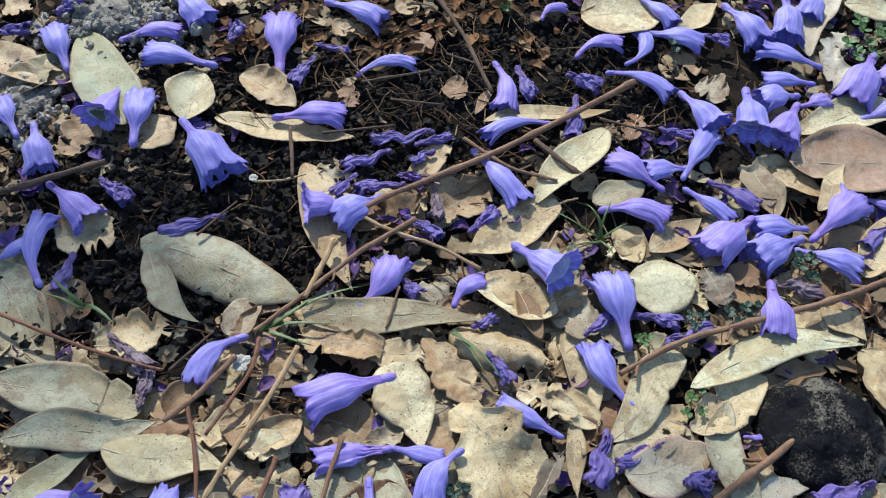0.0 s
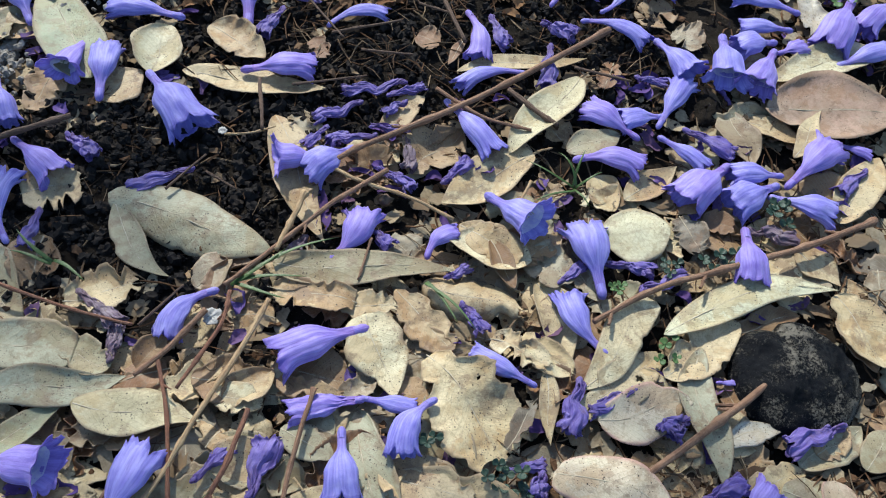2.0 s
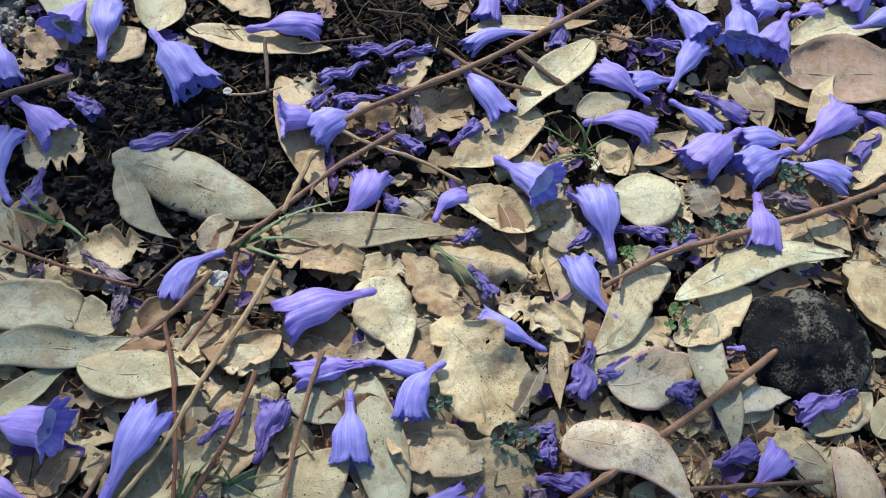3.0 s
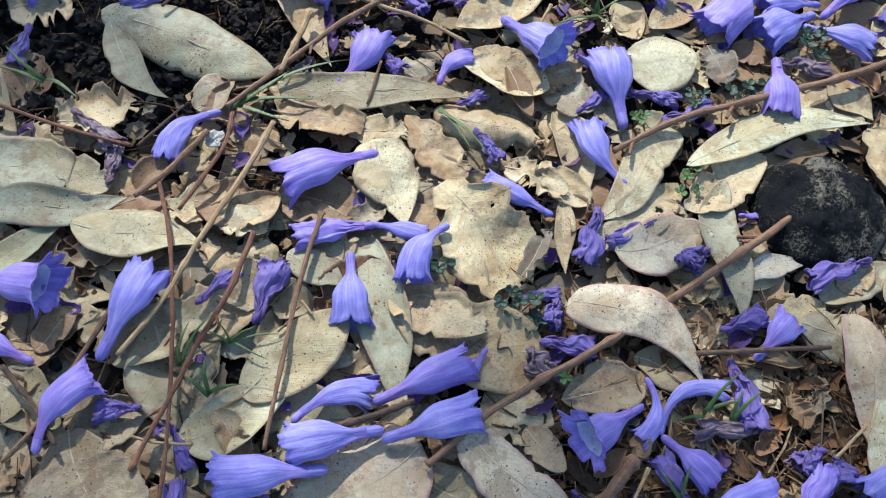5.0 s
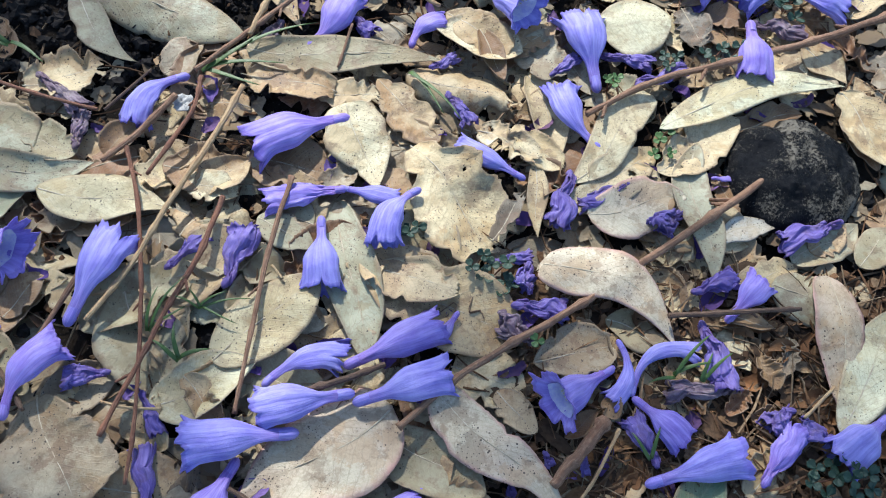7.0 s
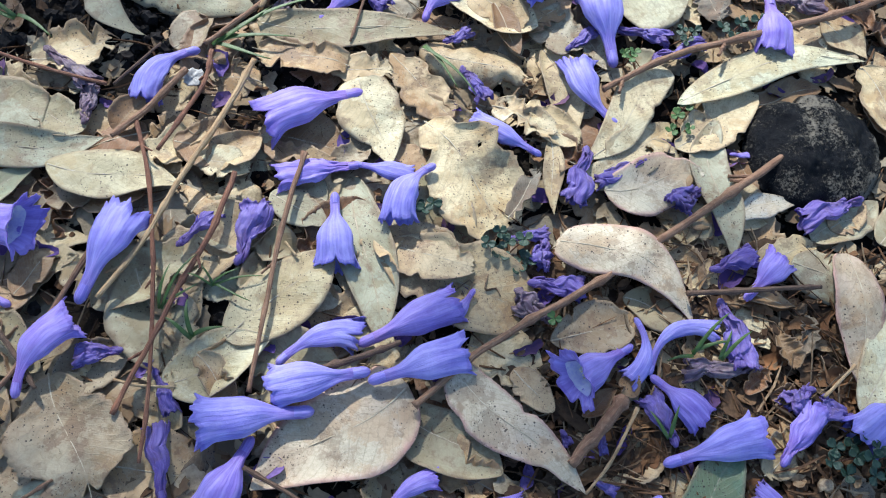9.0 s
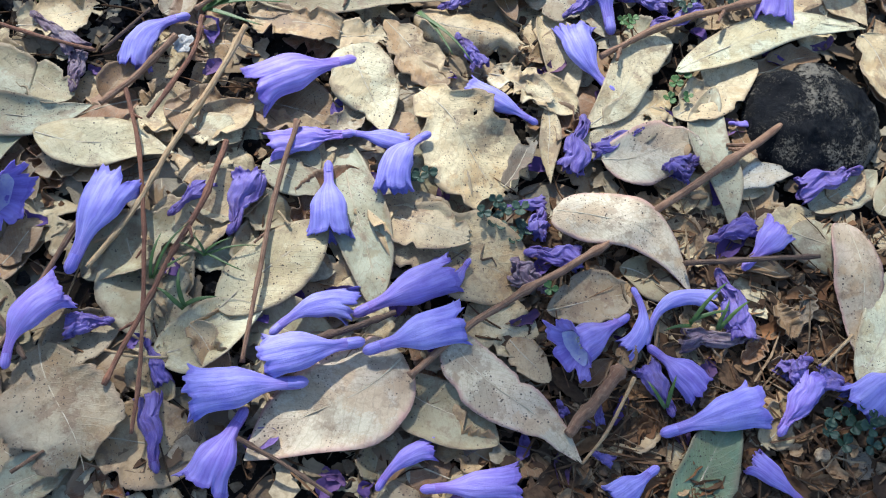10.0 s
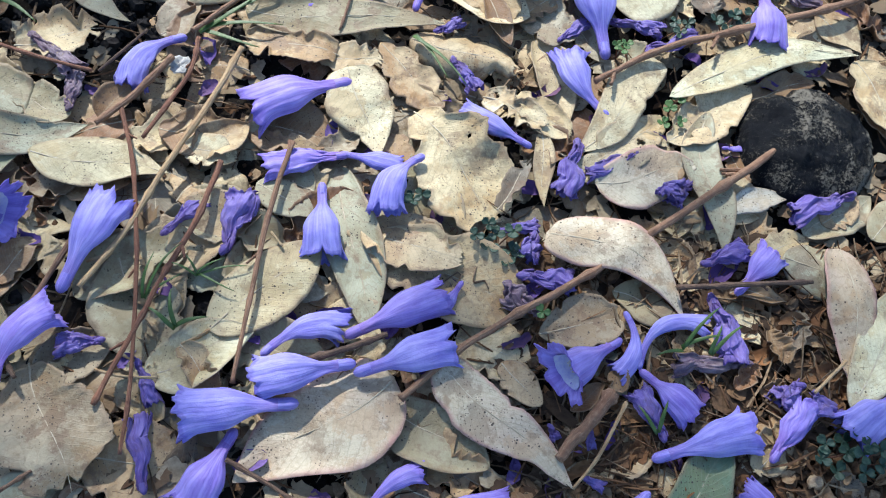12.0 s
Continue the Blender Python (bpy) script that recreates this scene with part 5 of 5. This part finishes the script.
flower(0.1316, 0.197, 0.1571, 0.2093, 0.0059, wilt=1)
flower(0.0466, 0.1893, 0.0566, 0.1751, 0.0062, wilt=.9)
flower(0.1921, 0.2346, 0.2154, 0.2284, 0.0079, wilt=1, col='brown')
flower(0.1602, 0.1512, 0.1689, 0.152, 0.0025, wilt=.3)
flower(0.2142, 0.1318, 0.1861, 0.1213, 0.0085, wilt=.8)
flower(0.039, 0.2025, 0.0509, 0.209, 0.0043, wilt=1)
flower(-0.0151, 0.211, 0.0002, 0.238, 0.0157, bend=-.12, lobes=.7, col='violet')
flower(0.0062, 0.2268, 0.0134, 0.2187, 0.0076, wilt=.7)
flower(-0.0268, 0.2231, -0.0346, 0.2121, 0.0064, wilt=.9, col='brown')
flower(-0.0654, 0.1929, -0.0839, 0.1679, 0.0116, bend=-.17)
flower(0.0022, 0.1748, -0.0362, 0.1603, 0.018, col='violet', lobes=.8)
flower(-0.1257, 0.1915, -0.1058, 0.1753, 0.0076, wilt=.6, col='brown')
flower(-0.1064, 0.157, -0.1057, 0.1742, 0.0059, wilt=1, col='brown')
flower(0.0026, 0.1412, -0.0291, 0.1345, 0.0105, wilt=.3)
flower(0.033, 0.1396, 0.0193, 0.1151, 0.0128, lift=0.004, bend=-.15)
flower(0.0021, 0.1417, 0.0254, 0.1372, 0.0083)
flower(-0.1523, 0.2351, -0.155, 0.2131, 0.0064, wilt=.6)
flower(-0.0989, 0.3886, -0.0944, 0.404, 0.0073, wilt=1)
flower(-0.2298, 0.3829, -0.2143, 0.3898, 0.0084, wilt=1)
flower(-0.2001, 0.4032, -0.1934, 0.4162, 0.0086, wilt=1)
flower(-0.1500, 0.114, -0.1150, 0.1075, 0.0165, lobes=1, gape=.55, throat=1, up=.008)
flower(-0.0962, 0.0823, -0.0831, 0.1173, 0.0159, lobes=.7, lift=.004)
flower(-0.1133, 0.0468, -0.0965, 0.0746, 0.0127, bend=.14, lobes=1, lift=.004)
flower(-0.123, 0.0808, -0.1455, 0.0907, 0.0092)
flower(-0.0642, 0.1056, -0.0501, 0.121, 0.0062, wilt=.5)
flower(-0.0416, 0.099, -0.0346, 0.124, 0.0115, wilt=.45)
flower(-0.0057, 0.1272, -0.0041, 0.0965, 0.0151, lobes=.6)
flower(-0.081, 0.064, -0.0965, 0.0618, 0.0074, wilt=.7)
flower(-0.0238, 0.0599, 0.0049, 0.0703, 0.0101, bend=.13, lobes=1)
flower(0.0073, 0.0555, -0.0268, 0.0491, 0.0149, lift=0.004)
flower(-0.0126, 0.0412, -0.052, 0.037, 0.0158, lift=0.003)
flower(0.0066, 0.0675, 0.0427, 0.0837, 0.0141)
flower(0.0107, 0.0526, 0.0456, 0.0637, 0.0147, lift=0.004)
flower(0.0483, 0.0883, 0.0402, 0.0757, 0.0052)
flower(-0.0677, 0.0564, -0.0605, 0.0413, 0.0057, wilt=.4)
flower(-0.0604, 0.0116, -0.0655, 0.0363, 0.0069, wilt=.5)
flower(-0.0326, 0.031, -0.0451, 0.0058, 0.0149, lobes=.9)
flower(0.0147, 0.0052, 0.0338, 0.0186, 0.007, lobes=1, bend=.12)
flower(0.0306, 0.0044, 0.0638, 0.0063, 0.0108)
flower(0.113, 0.0104, 0.0964, -0.0003, 0.0098)
flower(0.1672, -0.0023, 0.1497, 0.0139, 0.0084)
flower(0.1578, 0.0877, 0.1747, 0.1042, 0.0127)
flower(0.1448, 0.0992, 0.1642, 0.1058, 0.0086, wilt=.5)
flower(0.1074, 0.0666, 0.0793, 0.0493, 0.0141, lobes=1, gape=1, throat=1, up=.008)
flower(0.1115, 0.0778, 0.1055, 0.053, 0.0073, bend=.22)
flower(0.1147, 0.0564, 0.1437, 0.0737, 0.0065, bend=.26, lobes=.8)
flower(0.1463, 0.0852, 0.1527, 0.0581, 0.0105, wilt=.6)
flower(0.1593, 0.0589, 0.1288, 0.058, 0.006, wilt=1, col='brown')
flower(0.1163, 0.0545, 0.1337, 0.0382, 0.0124, lobes=.1)
flower(0.1216, 0.0303, 0.1135, 0.0485, 0.009, wilt=.35)
flower(0.1183, 0.0234, 0.1556, 0.0338, 0.0143, lobes=.9)
flower(0.1618, 0.0231, 0.1792, 0.0446, 0.0104, wilt=.3)
flower(0.1921, 0.04, 0.1783, 0.0438, 0.0084, wilt=.6)
flower(0.1773, 0.0507, 0.1673, 0.0443, 0.0084, wilt=.8)
flower(0.215, 0.0475, 0.1919, 0.0315, 0.0156, lobes=.8)
flower(0.0714, 0.0922, 0.0921, 0.0896, 0.0097, wilt=.5)
flower(0.0633, 0.1106, 0.0798, 0.114, 0.0045, wilt=.7)
flower(0.0777, 0.1095, 0.0748, 0.0993, 0.0081, wilt=.9)
flower(0.0773, 0.0781, 0.0654, 0.0847, 0.0087, wilt=1, col='brown')
flower(0.0798, 0.0345, 0.0819, 0.0299, 0.004, wilt=.5)
flower(0.0945, 0.0336, 0.0948, 0.0266, 0.0032, wilt=.5)
flower(0.091, 0.0165, 0.0985, 0.0131, 0.004, wilt=.4)


# ---- small things ----
def leaflet_mesh(size, cup=0.25):
    rows = []
    for i in range(6):
        u = i / 5
        w = size * 0.48 * math.sin(math.pi * min(0.93, 0.06 + 0.9 * u) ** 1.4) + size * 0.02
        notch = 0.10 * size * (1 if i == 5 else 0)
        rows.append([Vector((u * size - notch * (1 - abs(g)), g * w, cup * size * (g * g * 0.5 + 0.4 * u * u))) for g in (-1, -0.5, 0, 0.5, 1)])
    return grid_mesh("leaflet", rows, [(i / 5, [0, 0.25, 0.5, 0.75, 1]) for i in range(6)])


def sprig(x, y, size, stems, dark=False, seed=0):
    """A small clover-like weed: each stem carries three leaflets."""
    rnd = random.Random(seed + 900)
    mat = CLOVER_DARK if dark else CLOVER
    thing = tagged(new("clover_sprig"), "dark green clover-like weed between the leaves" if dark else "small bright green clover-like weed between the leaves", "weed", "clover sprigs")
    thing.location = (x, y, -0.002)
    mesh = leaflet_mesh(size)
    for k in range(stems):
        a = 6.283 * k / stems + rnd.random()
        out = size * rnd.uniform(0.5, 1.5) if stems > 1 else 0
        top = Vector((math.cos(a) * out, math.sin(a) * out, 0.006 + rnd.uniform(0.0, 0.006)))
        part("stalk", tube_mesh("stalk", [Vector((0, 0, 0)), top * 0.5 + Vector((0, 0, 0.001)), top], 0.00035, 6, 0.05, k), BARK["twigred"], thing)
        for j in range(3):
            ob = part("leaflet", mesh, mat, thing, "", 0.0002)
            ob.matrix_local = Matrix.Translation(top) @ Euler((rnd.uniform(-0.3, 0.3), rnd.uniform(-0.45, 0.1), a + j * 2.094 + rnd.uniform(-0.2, 0.2))).to_matrix().to_4x4() @ Matrix.Scale(rnd.uniform(0.8, 1.1), 4)
    return thing


def grass_tuft(x, y, blades, seed=0, mat=None, width=0.0011):
    """Narrow blades that spring from one foot; each blade is its angle, length and rise."""
    thing = tagged(new("grass_tuft"), "thin green grass blades springing out of the litter", "grass", "grass tufts")
    thing.location = (x, y, 0)
    for k, (angle, length, rise) in enumerate(blades):
        d = Vector((math.cos(radians(angle)), math.sin(radians(angle)), 0))
        s = Vector((-d.y, d.x, 0))
        rows = []
        for i in range(9):
            u = i / 8
            c = d * length * u + Vector((0, 0, 0.002 + rise * math.sin(2.4 * u) + 0.004)) + s * (0.06 * length * math.sin(3 * u + k))
            w = width * (1 - u) ** 0.6 * (0.7 + 0.3 * min(1, 4 * u)) + 0.00006
            rows.append([c - s * w, c - Vector((0, 0, w * 0.5)), c + s * w])
        part("blade", grid_mesh("blade", rows, [(i / 8, [0, 0.5, 1]) for i in range(9)]), mat or GRASS, thing, "", 0.00018)
    return thing


def black_stone(x, y):
    """A flat, rounded black stone with a crusted top and a dent in its far edge."""
    thing = tagged(new("black_stone"), "flat rounded black stone with a dusty grey crust", "stone")
    thing.location = (x, y, -0.004)
    sides, rings = 110, 34
    rows = []
    for i in range(rings + 8):
        row = []
        for j in range(sides):
            th = 2 * math.pi * j / sides
            c, s_ = math.cos(th), math.sin(th)
            rim = 0.0300 * (1 + 0.03 * math.cos(2 * th - 0.5) + 0.025 * math.cos(3 * th + 1.0) + 0.03 * noise.noise(Vector((c * 1.7, s_ * 1.7, 3))) + 0.02 * noise.noise(Vector((c * 6, s_ * 6, 8))))
            rim *= 1 - 0.19 * math.exp(-((th - 1.85) / 0.26) ** 2)
            if i <= rings:
                q = (i / rings) ** 0.85
                z = 0.0165 - 0.0090 * q ** 2.2 - 0.0025 * smooth(0.88, 1.0, q)
                p = Vector((rim * q * c, rim * q * s_, z))
                p.z += 0.0022 * noise.noise(p * 60) * (1 - 0.4 * q) + 0.0013 * noise.noise(p * 150) + 0.0008 * noise.noise(p * 420)
                p.z += 0.0022 * math.exp(-((p.x + 0.013) / 0.009) ** 2 - ((p.y - 0.018) / 0.007) ** 2)
            else:
                q = (i - rings) / 7
                p = Vector((rim * (1 - 0.12 * q * q) * c, rim * (1 - 0.12 * q * q) * s_, 0.0047 * (1 - q)))
            row.append(p)
        rows.append(row)
    mesh = grid_mesh("stone_body", rows, [(i / 30, [j / sides for j in range(sides + 1)]) for i in range(rings + 8)], closed=True)
    part("stone_body", mesh, STONE, thing)
    return thing


def stone_material():
    n = Nodes("black_stone", 0.36)
    at = n.coords.outputs["Object"]
    c = n.mix(n.ramp(n.noise(at, 140, 5, 0.6), (0.4, 0.0), (0.7, 1.0)), (0.003, 0.0035, 0.005), (0.008, 0.008, 0.009))
    n.bsdf.inputs["Specular IOR Level"].default_value = 0.11
    crust = n.noise(at, 800, 8, 0.8)
    where = n.noise(at, 60, 3, 0.55)
    middle = n.add("ShaderNodeVectorMath")
    middle.operation = "DISTANCE"
    n.link(at, middle.inputs[0])
    middle.inputs[1].default_value = (-0.004, 0.008, 0.014)
    near = n.ramp(middle.outputs["Value"], (0.002, 1.0), (0.020, 0.0))
    dust = n.ramp(n.calc("ADD", n.calc("ADD", crust, n.calc("MULTIPLY", where, 0.75)), n.calc("MULTIPLY", near, 0.10)), (0.93, 0.0), (0.99, 1.0))
    c = n.mix(n.calc("MULTIPLY", dust, 0.75), c, (0.23, 0.205, 0.16))
    n.link(n.ramp(dust, (0.0, 0.36), (1.0, 0.9)), n.bsdf.inputs["Roughness"])
    moss = n.ramp(n.calc("ADD", n.noise(at, 260, 5, 0.7), n.noise(at, 48, 2)), (1.02, 0.0), (1.12, 1.0))
    c = n.mix(n.calc("MULTIPLY", moss, 0.75), c, (0.13, 0.085, 0.045))
    n.bump(n.calc("ADD", n.noise(at, 500, 6, 0.75), n.calc("MULTIPLY", dust, 0.8)), 0.8, 0.0012)
    return n.colour(c)


STONE = stone_material()
black_stone(0.1976, 0.1552)


def snail_shell(x, y, size):
    thing = tagged(new("snail_shell"), "tiny coiled brown and cream snail shell on the litter", "shell")
    thing.location = (x, y, 0.0005)
    rows, uvs = [], []
    for i in range(61):
        f = i / 60
        a = f * 2 * math.pi * 2.6
        big = size * 0.48 * f ** 1.1 + size * 0.03
        c = Vector((math.cos(a) * size * 0.62 * f, math.sin(a) * size * 0.62 * f, size * (0.95 - 0.45 * f)))
        out = Vector((math.cos(a), math.sin(a), 0))
        rows.append([c + (out * math.cos(t) + Vector((0, 0, math.sin(t)))) * big for t in (2 * math.pi * j / 10 for j in range(10))])
        uvs.append((f, [j / 10 for j in range(11)]))
    part("shell_whorl", grid_mesh("shell_whorl", rows, uvs, closed=True), SHELL, thing)
    return thing


snail_shell(0.178, 0.0151, 0.0032)


def seed_pod(x, y, size):
    thing = tagged(new("seed_pod"), "small round woody brown seed capsule", "seed pod", "seed capsules")
    thing.location = (x, y, size * 0.8)
    rows = []
    for i in range(13):
        a = math.pi * i / 12
        rows.append([Vector((math.cos(t) * math.sin(a), math.sin(t) * math.sin(a), -math.cos(a))) * size * (1 + 0.05 * math.cos(5 * t) - (0.25 if i == 12 else 0)) for t in (2 * math.pi * j / 20 for j in range(20))])
    part("capsule", grid_mesh("capsule", rows, [(i / 12, [j / 20 for j in range(21)]) for i in range(13)], closed=True), SEED, thing)
    return thing


seed_pod(0.0102, 0.2473, 0.0032)
seed_pod(0.0992, 0.0419, 0.0024)


def lichen(x, y, size, seed):
    thing = tagged(new("lichen_scrap"), "crumpled pale grey scrap of lichen", "lichen", "pale scraps")
    thing.location = (x, y, 0.006)
    rows = []
    for i in range(8):
        row = []
        for j in range(22):
            t = 2 * math.pi * j / 22
            q = size * (i + 0.2) / 7 * (1 + 0.3 * noise.noise(Vector((math.cos(t) * 2, math.sin(t) * 2, seed))) + 0.2 * noise.noise(Vector((math.cos(t) * 6, math.sin(t) * 6, seed))))
            row.append(Vector((q * math.cos(t), q * math.sin(t), 0.35 * size * noise.noise(Vector((q * 500, t * 2, seed))))))
        rows.append(row)
    part("scrap", grid_mesh("scrap", rows, [(i / 7, [j / 22 for j in range(23)]) for i in range(8)], closed=True), LICHEN, thing, "", 0.0004)
    return thing


lichen(-0.0651, 0.1789, 0.0042, 1.0)
lichen(-0.0728, 0.2851, 0.0022, 4.0)

sprig(0.1194, 0.1974, 0.0032, 3, seed=1)
sprig(0.1401, 0.1701, 0.0038, 2, seed=2)
sprig(0.1393, 0.1623, 0.0030, 2, seed=3)
sprig(0.1692, 0.214, 0.0042, 3, True, seed=4)
sprig(0.1789, 0.216, 0.0040, 2, True, seed=5)
sprig(0.2931, 0.4249, 0.0060, 4, seed=6)
sprig(0.2808, 0.4069, 0.0055, 3, seed=7)
sprig(0.2959, 0.4117, 0.0055, 3, seed=16)
sprig(0.2606, 0.3376, 0.0042, 4, seed=8)
sprig(0.0636, 0.4344, 0.0050, 3, seed=9)
sprig(0.0565, 0.1101, 0.0034, 2, True, seed=10)
sprig(0.0631, 0.1058, 0.0044, 4, True, seed=11)
sprig(0.0675, 0.0995, 0.0036, 2, True, seed=12)
sprig(0.0294, 0.123, 0.0036, 3, True, seed=13)
sprig(0.0783, 0.0763, 0.0034, 1, seed=14)
sprig(0.1836, 0.024, 0.0042, 4, True, seed=15)
sprig(0.1976, 0.0225, 0.0044, 5, True, seed=17)
sprig(0.1922, 0.0288, 0.0040, 3, True, seed=18)
sprig(0.148, 0.2095, 0.0034, 3, True, seed=19)
sprig(0.166, 0.4002, 0.0038, 3, True, seed=20)
sprig(0.2097, 0.2435, 0.0050, 4, True, seed=21)

grass_tuft(-0.0585, 0.195, ((28, 0.054, 0.004), (10, 0.034, 0.003), (-12, 0.026, 0.002), (40, 0.03, 0.004)), 1)
grass_tuft(0.1056, 0.2553, ((150, 0.028, 0.006), (75, 0.022, 0.008), (210, 0.026, 0.004), (30, 0.016, 0.006), (110, 0.02, 0.008), (-70, 0.014, 0.003)), 2, width=0.0007)
grass_tuft(-0.0676, 0.0793, ((60, 0.024, 0.005), (85, 0.017, 0.005), (40, 0.016, 0.003)), 3, width=0.0007)
grass_tuft(-0.05, 0.0886, ((10, 0.020, 0.002), (35, 0.012, 0.003), (-20, 0.016, 0.002), (160, 0.012, 0.003), (120, 0.010, 0.003)), 4, width=0.0005)
grass_tuft(-0.0555, 0.0686, ((100, 0.014, 0.004), (20, 0.012, 0.003), (150, 0.012, 0.004)), 5, width=0.001)
grass_tuft(-0.1396, 0.2054, ((140, 0.024, 0.004), (-30, 0.02, 0.003), (170, 0.02, 0.002)), 6)
grass_tuft(0.1319, 0.0638, ((45, 0.022, 0.006), (20, 0.016, 0.004), (200, 0.012, 0.004)), 7, width=0.0009)
grass_tuft(0.1428, 0.0617, ((40, 0.016, 0.006), (70, 0.012, 0.004)), 8, width=0.0009)
grass_tuft(0.0295, 0.1985, ((-48, 0.034, 0.002), (-52, 0.026, 0.001)), 9, width=0.0009)
grass_tuft(0.1193, 0.0324, ((70, 0.012, 0.004), (130, 0.012, 0.003)), 10, width=0.0009)


def soil_lump(x, y, size, mat, label, seed):
    """A clod of caked soil."""
    thing = tagged(new("soil_lump"), label, "soil", "soil lumps")
    thing.location = (x, y, -0.004)
    rows = []
    for i in range(20):
        a = math.pi * (0.02 + 0.60 * i / 19)
        row = []
        for j in range(36):
            t = 2 * math.pi * j / 36
            d = Vector((math.cos(t) * math.sin(a), math.sin(t) * math.sin(a), math.cos(a)))
            q = size * (1 + 0.30 * noise.noise(d * 1.7 + Vector((seed, 0, 0))) + 0.18 * noise.noise(d * 5 + Vector((seed, 0, 0))) + 0.10 * noise.noise(d * 13))
            row.append(Vector((d.x * q, d.y * q, d.z * q * 0.55)))
        rows.append(row)
    part("clod", grid_mesh("clod", rows, [(i / 19, [j / 36 for j in range(37)]) for i in range(20)], closed=True), mat, thing)
    return thing


GREY_SOIL = plain_material("grey_soil", (0.46, 0.42, 0.355), (0.24, 0.215, 0.18), 300, 0.95, 0.9, 0.002)
soil_lump(-0.1700, 0.4060, 0.020, GREY_SOIL, "pale grey caked lump of dry soil", 1.0)
soil_lump(-0.1480, 0.4100, 0.014, GREY_SOIL, "pale grey caked lump of dry soil", 5.0)
soil_lump(-0.202, 0.3384, 0.013, GREY_SOIL, "pale grey caked lump of dry soil", 9.0)
GREY_CLOD = bits_material("grey_clods", (0.36, 0.33, 0.28), (0.45, 0.41, 0.35), (0.24, 0.215, 0.18), (0.40, 0.365, 0.31))
scatter("soil_crumbs", 420, GREY_CLOD, "pale grey crumbs fallen from the dry lumps", "soil", lambda rnd: Vector((rnd.gauss(-0.165, 0.02), rnd.gauss(0.402, 0.014), rnd.uniform(-0.002, 0.007))), clod, 41)
scatter("soil_crumbs", 200, GREY_CLOD, "pale grey crumbs among the fallen flowers", "soil", lambda rnd: Vector((rnd.gauss(-0.205, 0.014), rnd.gauss(0.335, 0.02), rnd.uniform(-0.002, 0.002))), clod, 42)
soil_lump(0.1859, 0.3162, 0.012, SOIL, "black crumbly lump of moist soil", 3.0)
soil_lump(0.0876, 0.3701, 0.011, SOIL, "black crumbly lump of moist soil", 7.0)

# ---- unseen tree, added beside and above the litter to shade the ground ----
def tree():
    rnd = random.Random(5)
    thing = tagged(new("tree"), "unseen flowering tree added so its thin crown dapples the ground", "tree")
    foot = Vector((-1.7, 0.5, -0.01))
    thing.location = foot
    fork = Vector((0.0, -1.3, 0.0)) + away * 2.9 - foot
    part("trunk", tube_mesh("trunk", [Vector((0, 0, 0)), Vector((0.1, 0.0, 0.6)), fork * 0.7 + Vector((-0.1, 0.0, 0.1)), fork], 0.09, 14, 0.12, 3, 0.45), BARK["twigdark"], thing)
    verts, faces = [], []
    ring = [(-1, 0, 0), (-0.4, 0.34, 0.05), (0.3, 0.3, 0.05), (1, 0, -0.1), (0.3, -0.3, 0.05), (-0.4, -0.34, 0.05)]
    # stretches of ground that the crown shades: x from and to, y from and to, how many leaves
    for x0, x1, y0, y1, many in ((-0.45, 0.60, -0.55, 0.10, 440), (-0.30, 0.45, -0.10, 0.14, 80), (0.05, 0.32, -0.12, 0.085, 20), (-0.26, -0.08, 0.10, 0.28, 20), (-0.8, 0.9, -1.2, -0.15, 700)):
        for k in range(many):
            p = Vector((rnd.uniform(x0, x1), rnd.uniform(y0, y1), 0)) + away * rnd.uniform(2.9, 3.7) - foot
            if k % 40 == 0:
                part("limb", tube_mesh("limb", [fork, fork.lerp(p, 0.5) + Vector((0, 0, 0.08)), p], 0.012, 8, 0.12, k, 0.7), BARK["twigdark"], thing)
            size = rnd.uniform(0.015, 0.04)
            turn = Euler((rnd.uniform(-0.9, 0.9), rnd.uniform(-0.9, 0.9), rnd.random() * 6.3)).to_matrix()
            q = len(verts)
            verts += [tuple(p + turn @ Vector(r) * size) for r in ring]
            faces += [(q, q + 1, q + 2, q + 3), (q, q + 3, q + 4, q + 5)]
    mesh = bpy.data.meshes.new("crown")
    mesh.from_pydata(verts, [], faces)
    part("crown", mesh, CLOVER, thing, "thin feathery green crown", 0.0006)
    return thing


tree()
